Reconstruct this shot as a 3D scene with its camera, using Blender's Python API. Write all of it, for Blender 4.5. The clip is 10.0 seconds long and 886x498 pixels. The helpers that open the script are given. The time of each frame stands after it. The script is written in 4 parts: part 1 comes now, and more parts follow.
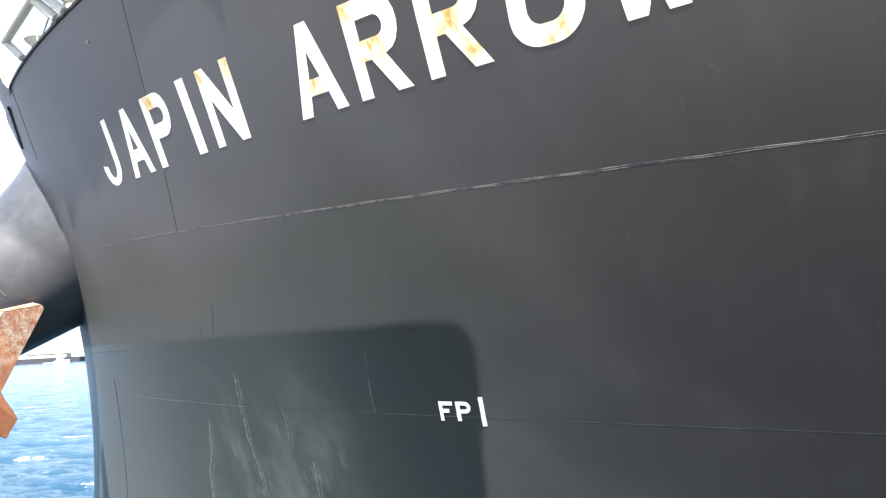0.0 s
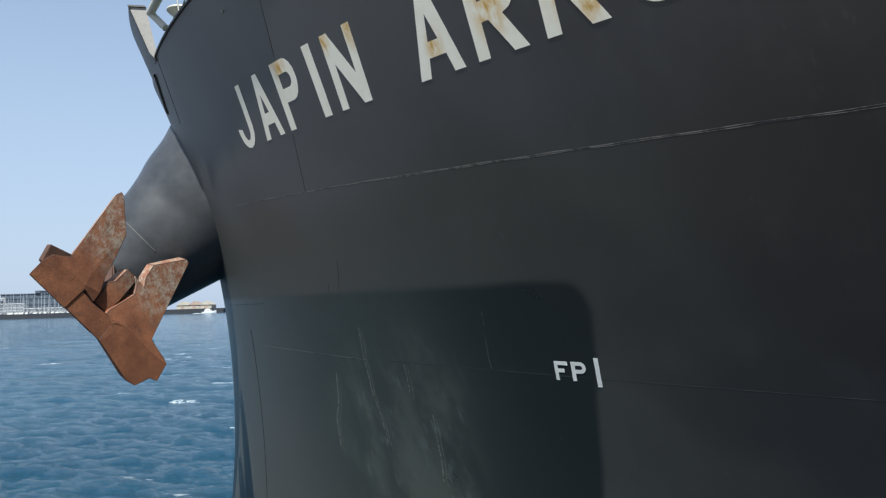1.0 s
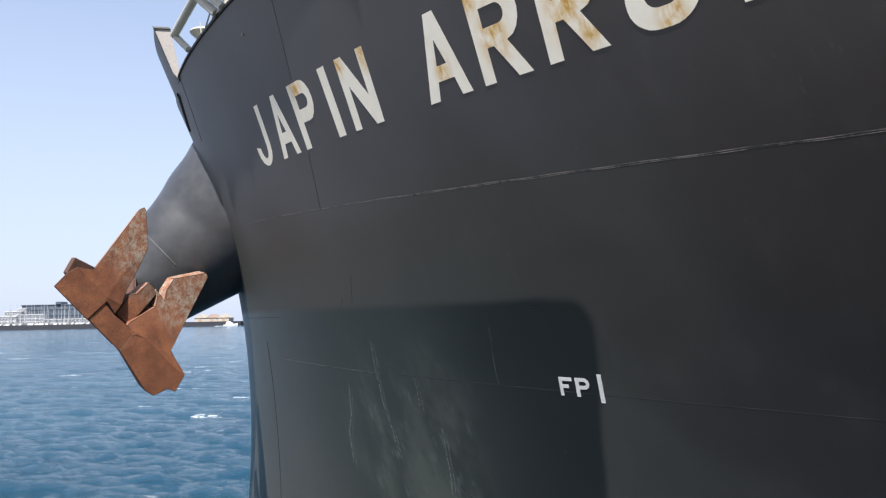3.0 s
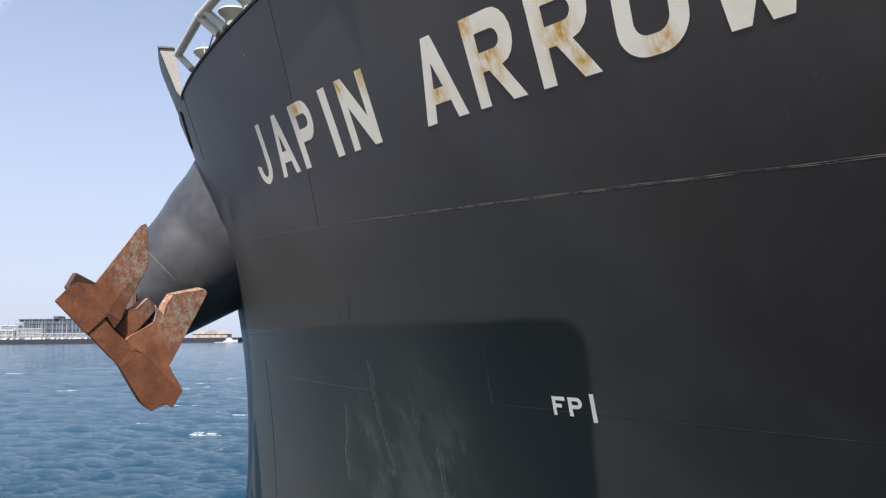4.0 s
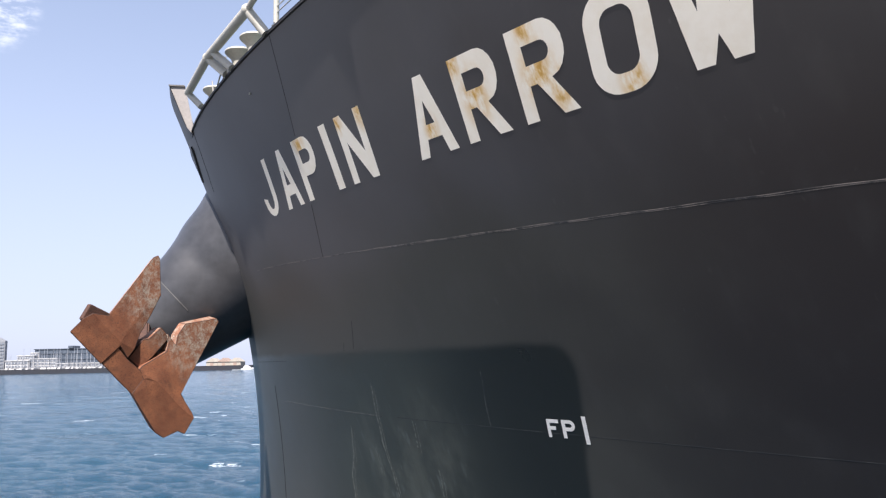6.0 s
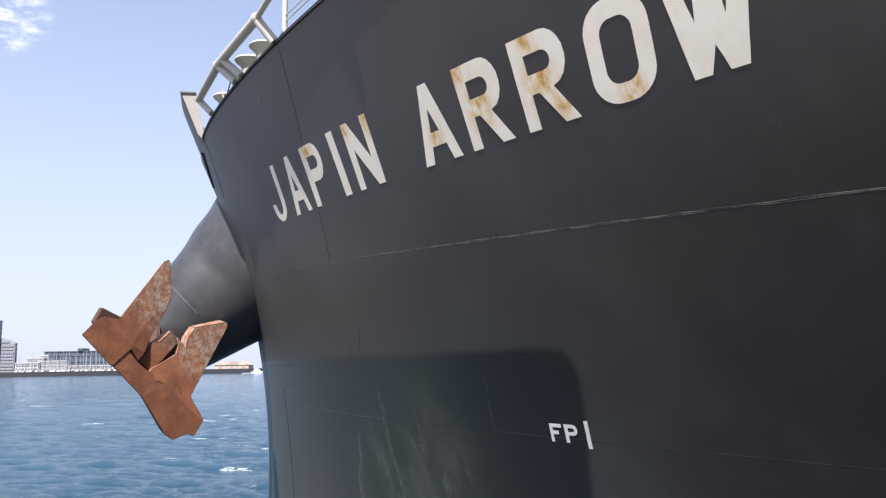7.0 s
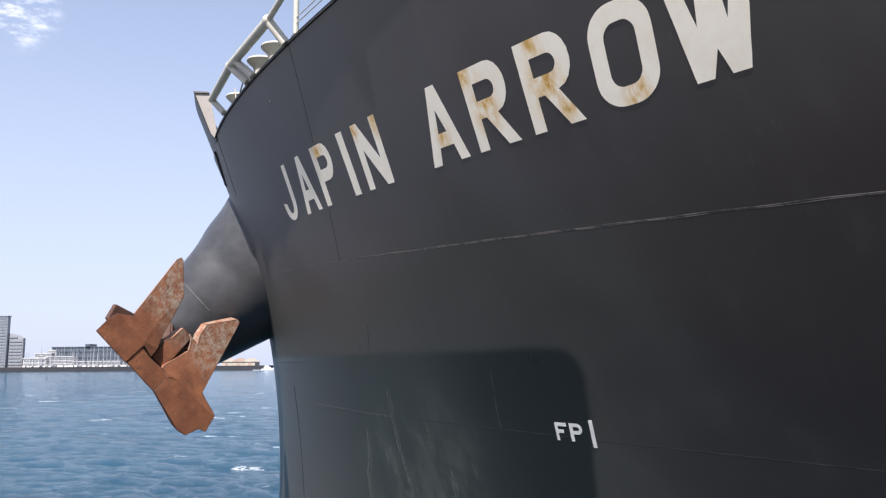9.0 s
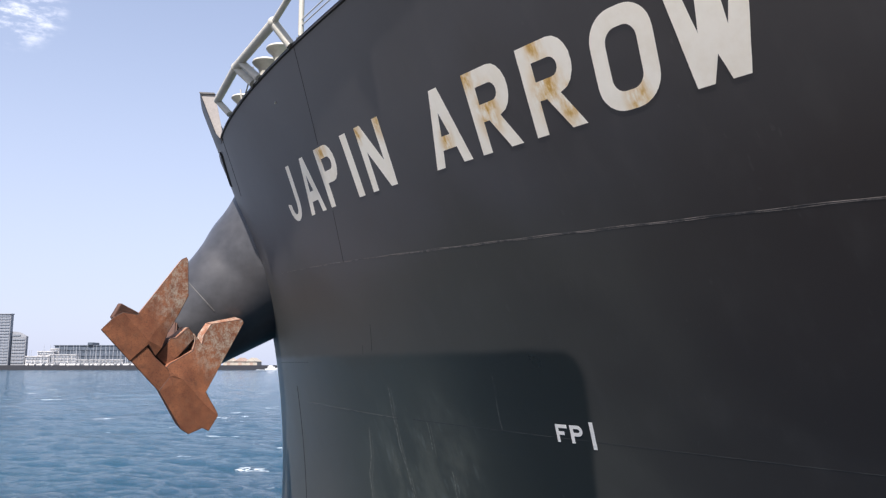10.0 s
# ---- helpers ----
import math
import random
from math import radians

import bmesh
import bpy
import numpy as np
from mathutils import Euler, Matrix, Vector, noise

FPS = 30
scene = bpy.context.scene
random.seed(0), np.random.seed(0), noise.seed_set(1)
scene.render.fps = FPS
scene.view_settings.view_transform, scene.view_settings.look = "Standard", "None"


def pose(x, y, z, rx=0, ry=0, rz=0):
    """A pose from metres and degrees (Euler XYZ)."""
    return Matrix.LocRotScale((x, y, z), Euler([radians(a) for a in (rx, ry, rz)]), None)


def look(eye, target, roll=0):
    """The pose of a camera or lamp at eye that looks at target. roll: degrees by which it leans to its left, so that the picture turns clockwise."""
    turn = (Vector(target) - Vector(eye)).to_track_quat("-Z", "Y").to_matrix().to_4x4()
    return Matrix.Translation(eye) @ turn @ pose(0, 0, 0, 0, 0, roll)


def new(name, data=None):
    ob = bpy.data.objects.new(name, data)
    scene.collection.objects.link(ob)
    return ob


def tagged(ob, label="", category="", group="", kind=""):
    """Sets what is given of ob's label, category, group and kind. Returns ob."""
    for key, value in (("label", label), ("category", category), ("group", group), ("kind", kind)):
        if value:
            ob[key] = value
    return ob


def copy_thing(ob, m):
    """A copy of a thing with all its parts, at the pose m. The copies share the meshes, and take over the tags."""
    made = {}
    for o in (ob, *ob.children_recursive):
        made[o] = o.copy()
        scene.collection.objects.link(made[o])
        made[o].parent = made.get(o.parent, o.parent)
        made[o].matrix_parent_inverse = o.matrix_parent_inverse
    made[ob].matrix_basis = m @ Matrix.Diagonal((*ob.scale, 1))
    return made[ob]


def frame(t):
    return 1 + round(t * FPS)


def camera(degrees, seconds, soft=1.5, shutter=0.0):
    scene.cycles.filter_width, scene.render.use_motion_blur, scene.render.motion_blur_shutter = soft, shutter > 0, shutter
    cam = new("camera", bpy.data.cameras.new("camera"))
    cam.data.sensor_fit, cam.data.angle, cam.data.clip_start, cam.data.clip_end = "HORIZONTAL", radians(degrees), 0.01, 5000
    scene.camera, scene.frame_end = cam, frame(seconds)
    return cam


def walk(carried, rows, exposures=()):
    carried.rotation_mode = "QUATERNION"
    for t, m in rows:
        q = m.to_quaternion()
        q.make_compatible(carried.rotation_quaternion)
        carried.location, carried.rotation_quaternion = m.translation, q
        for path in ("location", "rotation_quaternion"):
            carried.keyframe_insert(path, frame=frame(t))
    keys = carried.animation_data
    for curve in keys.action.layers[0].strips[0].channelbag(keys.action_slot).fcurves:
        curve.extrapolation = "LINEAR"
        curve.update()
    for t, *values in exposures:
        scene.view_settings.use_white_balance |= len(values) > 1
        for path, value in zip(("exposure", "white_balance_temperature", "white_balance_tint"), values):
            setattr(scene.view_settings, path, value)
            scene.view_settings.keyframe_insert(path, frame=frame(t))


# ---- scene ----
cam = camera(58.5, 10.0, soft=1.25)
EYE = (0.0, 0.0, 4.6)          # eye of somebody standing on the quay, above still water at z = 0
CAM_ROWS = [
    (0.0, 96.326, 3.019, -12.196), (0.1, 96.02, 2.53, -9.40), (0.2, 95.70, 2.05, -6.95), (0.3, 95.45, 1.64, -4.65),
    (0.4, 95.33, 1.46, -3.65), (0.5, 95.237, 1.383, -3.323), (1.0, 93.738, 1.775, -3.175), (1.5, 93.82, 1.855, -3.258),
    (2.0, 94.549, 1.279, -3.071), (2.5, 94.803, 1.496, -2.086), (4.0, 96.215, 0.531, -2.086),
    (4.5, 97.482, 0.671, -1.869), (5.0, 97.678, 0.858, -1.643), (6.5, 98.242, 1.113, -0.811),
    (7.0, 98.345, 0.899, -0.56), (7.5, 98.248, 0.895, -0.487), (8.0, 98.27, 0.825, -0.365),
    (8.5, 98.288, 0.676, -0.168), (9.0, 98.244, 0.445, -0.135), (9.5, 98.335, 0.256, -0.008), (10.0, 98.331, 0.0, 0.0)]
EXPOSURES = [(0.0, 1.5, 6500, 9), (0.2, 0.95, 6300, 7), (0.5, 0.06, 6300, 3), (0.8, -0.26, 6080, 2), (1.5, 0.08, 6250, 7), (2.5, 0.22, 6400, 10),
             (4.0, 0.0, 6500, 12), (5.0, 0.0, 6500, 14), (6.5, 0.24, 6500, 15), (8.5, 0.24, 6500, 15), (9.3, 0.1, 6550, 14), (10.0, 0.1, 6550, 15)]
BASE_EXPOSURE = 1.04
walk(cam, [(t, pose(*EYE, rx, ry, rz)) for t, rx, ry, rz in CAM_ROWS],
     [(t, e + BASE_EXPOSURE, k, tint) for t, e, k, tint in EXPOSURES])

# ---- light: a high sun behind the quay, so that the flared bow shades itself, clear hazy sky ----
SUN_DIR = Vector((-0.164, -0.505, 0.0)).normalized()
SUN_EL = radians(53.2)
SUN_VEC = Vector((SUN_DIR.x * math.cos(SUN_EL), SUN_DIR.y * math.cos(SUN_EL), math.sin(SUN_EL)))
CLOUD_DIR = (-0.4551, 0.8036, 0.3836)
world = bpy.data.worlds.new("sky")
scene.world = world
world.use_nodes = True
wn, wl = world.node_tree.nodes, world.node_tree.links
sky = wn.new("ShaderNodeTexSky")
sky.sky_type = "NISHITA"
sky.sun_disc = False
sky.sun_elevation = SUN_EL
sky.sun_rotation = math.atan2(SUN_DIR.x, SUN_DIR.y)
sky.air_density, sky.dust_density, sky.ozone_density = 1.0, 1.2, 1.5
wtc = wn.new("ShaderNodeTexCoord")
wmap = wn.new("ShaderNodeMapping")
wmap.inputs["Scale"].default_value = (26.0, 26.0, 70.0)
wcl = wn.new("ShaderNodeTexNoise")
wcl.inputs["Scale"].default_value = 1.6
wcl.inputs["Detail"].default_value = 7
wcl.inputs["Roughness"].default_value = 0.62
wdt = wn.new("ShaderNodeVectorMath")          # one small cloud high over the harbour
wdt.operation = "DOT_PRODUCT"
wdt.inputs[1].default_value = CLOUD_DIR
wcm = wn.new("ShaderNodeMapRange")
wcm.interpolation_type = "SMOOTHSTEP"
wcm.inputs["From Min"].default_value, wcm.inputs["From Max"].default_value = 0.9986, 1.0
wrp = wn.new("ShaderNodeMapRange")
wrp.interpolation_type = "SMOOTHSTEP"
wrp.inputs["From Min"].default_value, wrp.inputs["From Max"].default_value = 0.42, 0.80
wmu = wn.new("ShaderNodeMath")
wmu.operation = "MULTIPLY"
wmx = wn.new("ShaderNodeMixRGB")
wmx.inputs[2].default_value = (7.0, 7.3, 8.0, 1)
wl.new(wtc.outputs["Generated"], wdt.inputs[0])
wl.new(wdt.outputs["Value"], wcm.inputs["Value"])
wl.new(wtc.outputs["Generated"], wmap.inputs["Vector"])
wl.new(wmap.outputs[0], wcl.inputs["Vector"])
wl.new(wcl.outputs["Fac"], wrp.inputs["Value"])
wl.new(wrp.outputs[0], wmu.inputs[0])
wl.new(wcm.outputs[0], wmu.inputs[1])
# haze that whitens the sky towards the horizon
wsep = wn.new("ShaderNodeSeparateXYZ")
wl.new(wtc.outputs["Generated"], wsep.inputs[0])
whz = wn.new("ShaderNodeMapRange")
whz.interpolation_type = "SMOOTHSTEP"
whz.inputs["From Min"].default_value, whz.inputs["From Max"].default_value = -0.02, 0.55
whz.inputs["To Min"].default_value, whz.inputs["To Max"].default_value = 0.85, 0.32
wl.new(wsep.outputs[2], whz.inputs["Value"])
wmh = wn.new("ShaderNodeMixRGB")
wmh.inputs[2].default_value = (3.8, 4.28, 5.5, 1)
wl.new(whz.outputs[0], wmh.inputs[0])
wl.new(sky.outputs[0], wmh.inputs[1])
wl.new(wmu.outputs[0], wmx.inputs[0])
wl.new(wmh.outputs[0], wmx.inputs[1])
wl.new(wmx.outputs[0], wn["Background"].inputs[0])
wn["Background"].inputs[1].default_value = 0.085
sun_data = bpy.data.lights.new("sun", "SUN")
sun_data.energy, sun_data.angle, sun_data.color = 4.8, radians(0.55), (1.0, 0.955, 0.89)
sun = new("sun", sun_data)
sun.matrix_world = look(SUN_VEC * 100, (0, 0, 0))


# ---- materials ----
def mat(name, color=(0.5, 0.5, 0.5), rough=0.6, metal=0.0, var=0.25, scale=3.0, bump=0.15, bscale=30.0, spec=0.5, coat=0.0):
    """A painted or bare surface with stains at two scales and fine relief."""
    m = bpy.data.materials.new(name)
    m.use_nodes = True
    n, l = m.node_tree.nodes, m.node_tree.links
    b = n["Principled BSDF"]
    b.inputs["Metallic"].default_value = metal
    b.inputs["Specular IOR Level"].default_value = spec
    b.inputs["Coat Weight"].default_value = coat
    tc = n.new("ShaderNodeTexCoord")
    n1 = n.new("ShaderNodeTexNoise")
    n1.inputs["Scale"].default_value, n1.inputs["Detail"].default_value = scale, 6
    n2 = n.new("ShaderNodeTexNoise")
    n2.inputs["Scale"].default_value, n2.inputs["Detail"].default_value = bscale, 4
    l.new(tc.outputs["Object"], n1.inputs["Vector"])
    l.new(tc.outputs["Object"], n2.inputs["Vector"])
    ad = n.new("ShaderNodeMath")
    ad.operation = "ADD"
    l.new(n1.outputs["Fac"], ad.inputs[0])
    l.new(n2.outputs["Fac"], ad.inputs[1])
    mr = n.new("ShaderNodeMapRange")
    mr.inputs["From Min"].default_value, mr.inputs["From Max"].default_value = 0.65, 1.35
    mr.inputs["To Min"].default_value, mr.inputs["To Max"].default_value = 1 - var, 1 + var
    l.new(ad.outputs[0], mr.inputs["Value"])
    mu = n.new("ShaderNodeVectorMath")
    mu.operation = "SCALE"
    mu.inputs[0].default_value = color
    l.new(mr.outputs[0], mu.inputs["Scale"])
    l.new(mu.outputs[0], b.inputs["Base Color"])
    rr = n.new("ShaderNodeMapRange")
    rr.inputs["From Min"].default_value, rr.inputs["From Max"].default_value = 0.3, 0.7
    rr.inputs["To Min"].default_value, rr.inputs["To Max"].default_value = max(rough - 0.1, 0.02), min(rough + 0.1, 1)
    l.new(n1.outputs["Fac"], rr.inputs["Value"])
    l.new(rr.outputs[0], b.inputs["Roughness"])
    bp = n.new("ShaderNodeBump")
    bp.inputs["Strength"].default_value, bp.inputs["Distance"].default_value = bump, 0.02
    l.new(n2.outputs["Fac"], bp.inputs["Height"])
    l.new(bp.outputs[0], b.inputs["Normal"])
    return m


def math_node(n, l, op, a, b=None, clamp=False):
    k = n.new("ShaderNodeMath")
    k.operation, k.use_clamp = op, clamp
    for i, v in enumerate((a, b)):
        if v is None:
            continue
        if isinstance(v, (int, float)):
            k.inputs[i].default_value = v
        else:
            l.new(v, k.inputs[i])
    return k.outputs[0]


def step_node(n, l, v, lo, hi):
    """Smooth 0 to 1 as v goes from lo to hi."""
    k = n.new("ShaderNodeMapRange")
    k.interpolation_type = "SMOOTHSTEP"
    flip = lo > hi
    k.inputs["From Min"].default_value, k.inputs["From Max"].default_value = min(lo, hi), max(lo, hi)
    k.inputs["To Min"].default_value, k.inputs["To Max"].default_value = (1, 0) if flip else (0, 1)
    l.new(v, k.inputs["Value"])
    return k.outputs[0]


def noise_node(n, l, vec, scale, detail=5, stretch=None, rough=0.5):
    if stretch:
        mp = n.new("ShaderNodeMapping")
        mp.inputs["Scale"].default_value = stretch
        l.new(vec, mp.inputs["Vector"])
        vec = mp.outputs[0]
    k = n.new("ShaderNodeTexNoise")
    k.inputs["Scale"].default_value, k.inputs["Detail"].default_value, k.inputs["Roughness"].default_value = scale, detail, rough
    l.new(vec, k.inputs["Vector"])
    return k.outputs["Fac"]


def mix_node(n, l, fac, a, b):
    k = n.new("ShaderNodeMixRGB")
    for i, v in ((0, fac), (1, a), (2, b)):
        if isinstance(v, (int, float)):
            k.inputs[i].default_value = v
        elif isinstance(v, tuple):
            k.inputs[i].default_value = (*v, 1)
        else:
            l.new(v, k.inputs[i])
    return k.outputs[0]


def hull_material():
    """Dark blue-grey topside paint: streaks, dust, a darker repainted field low on the bow, scuffs and scratches.
    Reflected light is toned into the colour by area.
    """
    m = bpy.data.materials.new("topside_paint")
    m.use_nodes = True
    n, l = m.node_tree.nodes, m.node_tree.links
    b = n["Principled BSDF"]
    tc = n.new("ShaderNodeTexCoord")
    vec = tc.outputs["Object"]
    sep = n.new("ShaderNodeSeparateXYZ")
    l.new(vec, sep.inputs[0])
    x, z = sep.outputs[0], sep.outputs[2]
    big = noise_node(n, l, vec, 0.55, 6)
    fine = noise_node(n, l, vec, 14.0, 5)
    streak = noise_node(n, l, vec, 2.2, 6, (1.6, 1.6, 0.12))
    # reflections put into the colour: sky high up, water low, brown quay aft
    sky_tint = step_node(n, l, math_node(n, l, "ADD", z, math_node(n, l, "MULTIPLY", big, 1.2)), 6.1, 7.3)
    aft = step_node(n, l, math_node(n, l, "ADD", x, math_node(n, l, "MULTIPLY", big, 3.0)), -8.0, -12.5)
    low_tone = mix_node(n, l, step_node(n, l, big, 0.35, 0.68), (0.0480, 0.0478, 0.0415), (0.0610, 0.0608, 0.0530))
    low_tone = mix_node(n, l, aft, low_tone, (0.0318, 0.0272, 0.0262))
    high_tone = mix_node(n, l, step_node(n, l, big, 0.35, 0.68), (0.0400, 0.0385, 0.0405), (0.0476, 0.0470, 0.0510))
    high_tone = mix_node(n, l, math_node(n, l, "MULTIPLY", aft, 0.6), high_tone, (0.0300, 0.0276, 0.0286))
    col = mix_node(n, l, sky_tint, low_tone, high_tone)
    # painted brightening towards the stem, strongest on the upper plating
    bow_sheen = math_node(n, l, "MULTIPLY", step_node(n, l, math_node(n, l, "ADD", x, math_node(n, l, "MULTIPLY", big, 2.0)), -11.0, -5.0), 0.6)
    col = mix_node(n, l, bow_sheen, col, mix_node(n, l, sky_tint, (0.062, 0.061, 0.057), (0.104, 0.104, 0.110)))
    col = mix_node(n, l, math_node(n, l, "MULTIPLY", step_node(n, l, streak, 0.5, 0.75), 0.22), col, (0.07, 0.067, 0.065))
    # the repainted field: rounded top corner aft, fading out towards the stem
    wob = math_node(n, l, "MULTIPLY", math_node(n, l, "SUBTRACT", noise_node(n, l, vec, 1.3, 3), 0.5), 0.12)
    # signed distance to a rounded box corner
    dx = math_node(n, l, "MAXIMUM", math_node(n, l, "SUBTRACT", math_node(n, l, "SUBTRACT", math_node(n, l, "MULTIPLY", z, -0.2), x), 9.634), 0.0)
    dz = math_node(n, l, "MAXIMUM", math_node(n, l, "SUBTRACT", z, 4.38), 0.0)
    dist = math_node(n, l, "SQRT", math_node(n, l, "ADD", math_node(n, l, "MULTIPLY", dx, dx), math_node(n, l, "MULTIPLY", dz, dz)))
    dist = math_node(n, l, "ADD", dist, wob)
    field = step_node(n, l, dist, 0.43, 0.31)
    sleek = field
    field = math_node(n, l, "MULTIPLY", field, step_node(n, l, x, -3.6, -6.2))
    # the field's colour goes from lighter forward to darker aft
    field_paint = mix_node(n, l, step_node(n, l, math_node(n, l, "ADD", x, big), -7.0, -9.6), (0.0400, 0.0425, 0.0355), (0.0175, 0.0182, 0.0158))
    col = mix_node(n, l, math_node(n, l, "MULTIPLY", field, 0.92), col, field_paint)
    # a broad paler haze low on the bow, and pale fender scuffs in the same area
    low = math_node(n, l, "MULTIPLY", step_node(n, l, z, 4.7, 3.3), math_node(n, l, "MULTIPLY", step_node(n, l, x, -9.0, -8.2), step_node(n, l, x, -5.2, -6.6)))
    haze = math_node(n, l, "MULTIPLY", low, step_node(n, l, noise_node(n, l, vec, 1.1, 5, (1.5, 1.5, 0.6), 0.6), 0.38, 0.66))
    col = mix_node(n, l, math_node(n, l, "MULTIPLY", haze, 0.75), col, (0.082, 0.087, 0.073))
    scuff = step_node(n, l, noise_node(n, l, vec, 3.0, 3, (2.2, 2.2, 0.22)), 0.58, 0.74)
    col = mix_node(n, l, math_node(n, l, "MULTIPLY", math_node(n, l, "MULTIPLY", scuff, low), 0.8), col, (0.085, 0.095, 0.088))
    scr = step_node(n, l, noise_node(n, l, vec, 9.0, 2, (1.3, 1.3, 0.1)), 0.70, 0.78)
    col = mix_node(n, l, math_node(n, l, "MULTIPLY", scr, 0.3), col, (0.075, 0.075, 0.07))
    # specks of dirt and chips
    chip = step_node(n, l, noise_node(n, l, vec, 38.0, 2), 0.76, 0.80)
    col = mix_node(n, l, math_node(n, l, "MULTIPLY", chip, 0.4), col, (0.06, 0.055, 0.05))
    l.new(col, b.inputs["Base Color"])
    rr = n.new("ShaderNodeMapRange")
    rr.inputs["To Min"].default_value, rr.inputs["To Max"].default_value = 0.42, 0.60
    l.new(big, rr.inputs["Value"])
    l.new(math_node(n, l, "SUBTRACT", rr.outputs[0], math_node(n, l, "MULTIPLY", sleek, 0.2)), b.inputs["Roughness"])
    b.inputs["Specular IOR Level"].default_value = 0.5
    # plating dents between frames and orange peel
    dent = noise_node(n, l, vec, 0.9, 2)
    hgt = math_node(n, l, "ADD", math_node(n, l, "MULTIPLY", dent, 1.6), math_node(n, l, "MULTIPLY", fine, 0.05))
    bp = n.new("ShaderNodeBump")
    bp.inputs["Strength"].default_value, bp.inputs["Distance"].default_value = 0.18, 0.02
    l.new(hgt, bp.inputs["Height"])
    l.new(bp.outputs[0], b.inputs["Normal"])
    return m


def letter_material():
    """Cream-white lettering paint, grimy, with rust running from bare spots."""
    m = bpy.data.materials.new("lettering_paint")
    m.use_nodes = True
    n, l = m.node_tree.nodes, m.node_tree.links
    b = n["Principled BSDF"]
    vec = n.new("ShaderNodeTexCoord").outputs["Object"]
    grime = noise_node(n, l, vec, 4.0, 7, None, 0.65)
    fine = noise_node(n, l, vec, 30.0, 4)
    run = noise_node(n, l, vec, 7.0, 5, (1.5, 1.5, 0.25), 0.6)
    col = mix_node(n, l, step_node(n, l, grime, 0.35, 0.75), (0.93, 0.875, 0.75), (0.87, 0.80, 0.66))
    spots = None
    for s, z, r in ((7.12, 7.55, 0.22), (8.72, 7.5, 0.2), (8.2, 7.5, 0.14), (10.60, 7.14, 0.27), (10.4, 7.5, 0.18), (11.38, 7.5, 0.17), (11.42, 7.12, 0.30),
                    (11.62, 6.95, 0.2), (9.85, 7.02, 0.16), (12.35, 6.8, 0.2)):
        mp = n.new("ShaderNodeMapping")
        mp.inputs["Location"].default_value = (s, 0, -z)
        l.new(vec, mp.inputs["Vector"])
        mf = n.new("ShaderNodeMapping")
        mf.inputs["Scale"].default_value = (1.0, 0.0, 0.7)
        l.new(mp.outputs[0], mf.inputs["Vector"])
        ln = n.new("ShaderNodeVectorMath")
        ln.operation = "LENGTH"
        l.new(mf.outputs[0], ln.inputs[0])
        v = step_node(n, l, ln.outputs["Value"], r, 0.02)
        spots = v if spots is None else math_node(n, l, "MAXIMUM", spots, v)
    rust = math_node(n, l, "MULTIPLY", spots, step_node(n, l, run, 0.30, 0.62), True)
    col = mix_node(n, l, math_node(n, l, "MULTIPLY", rust, 0.95), col, (0.68, 0.40, 0.07))
    core = math_node(n, l, "MULTIPLY", step_node(n, l, spots, 0.55, 1.0), step_node(n, l, run, 0.5, 0.66))
    col = mix_node(n, l, math_node(n, l, "MULTIPLY", core, 0.7), col, (0.46, 0.23, 0.035))
    l.new(col, b.inputs["Base Color"])
    b.inputs["Roughness"].default_value = 0.55
    bp = n.new("ShaderNodeBump")
    bp.inputs["Strength"].default_value, bp.inputs["Distance"].default_value = 0.05, 0.004
    l.new(fine, bp.inputs["Height"])
    l.new(bp.outputs[0], b.inputs["Normal"])
    return m


def rust_material():
    """Rusted cast steel with remains of pale paint on the raised blades."""
    m = bpy.data.materials.new("rusted_steel")
    m.use_nodes = True
    n, l = m.node_tree.nodes, m.node_tree.links
    b = n["Principled BSDF"]
    vec = n.new("ShaderNodeTexCoord").outputs["Object"]
    a = noise_node(n, l, vec, 2.2, 7, None, 0.6)
    c = noise_node(n, l, vec, 11.0, 6, None, 0.65)
    d = noise_node(n, l, vec, 55.0, 4)
    col = mix_node(n, l, step_node(n, l, a, 0.32, 0.68), (0.150, 0.050, 0.023), (0.294, 0.110, 0.048))
    col = mix_node(n, l, step_node(n, l, c, 0.42, 0.72), col, (0.198, 0.079, 0.038))
    col = mix_node(n, l, math_node(n, l, "MULTIPLY", step_node(n, l, d, 0.50, 0.66), 0.75), col, (0.085, 0.032, 0.017))
    blot = step_node(n, l, noise_node(n, l, vec, 3.2, 7, (1, 0.7, 1), 0.7), 0.54, 0.70)
    col = mix_node(n, l, math_node(n, l, "MULTIPLY", blot, 0.55), col, (0.07, 0.028, 0.016))
    sep = n.new("ShaderNodeSeparateXYZ")
    l.new(vec, sep.inputs[0])
    blade = step_node(n, l, sep.outputs[1], 0.75, 1.35)
    pale = math_node(n, l, "MULTIPLY", step_node(n, l, noise_node(n, l, vec, 7.0, 12, (1, 0.6, 1), 0.92), 0.46, 0.58), blade)
    col = mix_node(n, l, math_node(n, l, "MULTIPLY", pale, 0.85), col, (0.34, 0.31, 0.255))
    l.new(col, b.inputs["Base Color"])
    b.inputs["Roughness"].default_value = 0.82
    h = math_node(n, l, "ADD", c, math_node(n, l, "MULTIPLY", d, 0.6))
    bp = n.new("ShaderNodeBump")
    bp.inputs["Strength"].default_value, bp.inputs["Distance"].default_value = 0.30, 0.02
    l.new(h, bp.inputs["Height"])
    l.new(bp.outputs[0], b.inputs["Normal"])
    return m


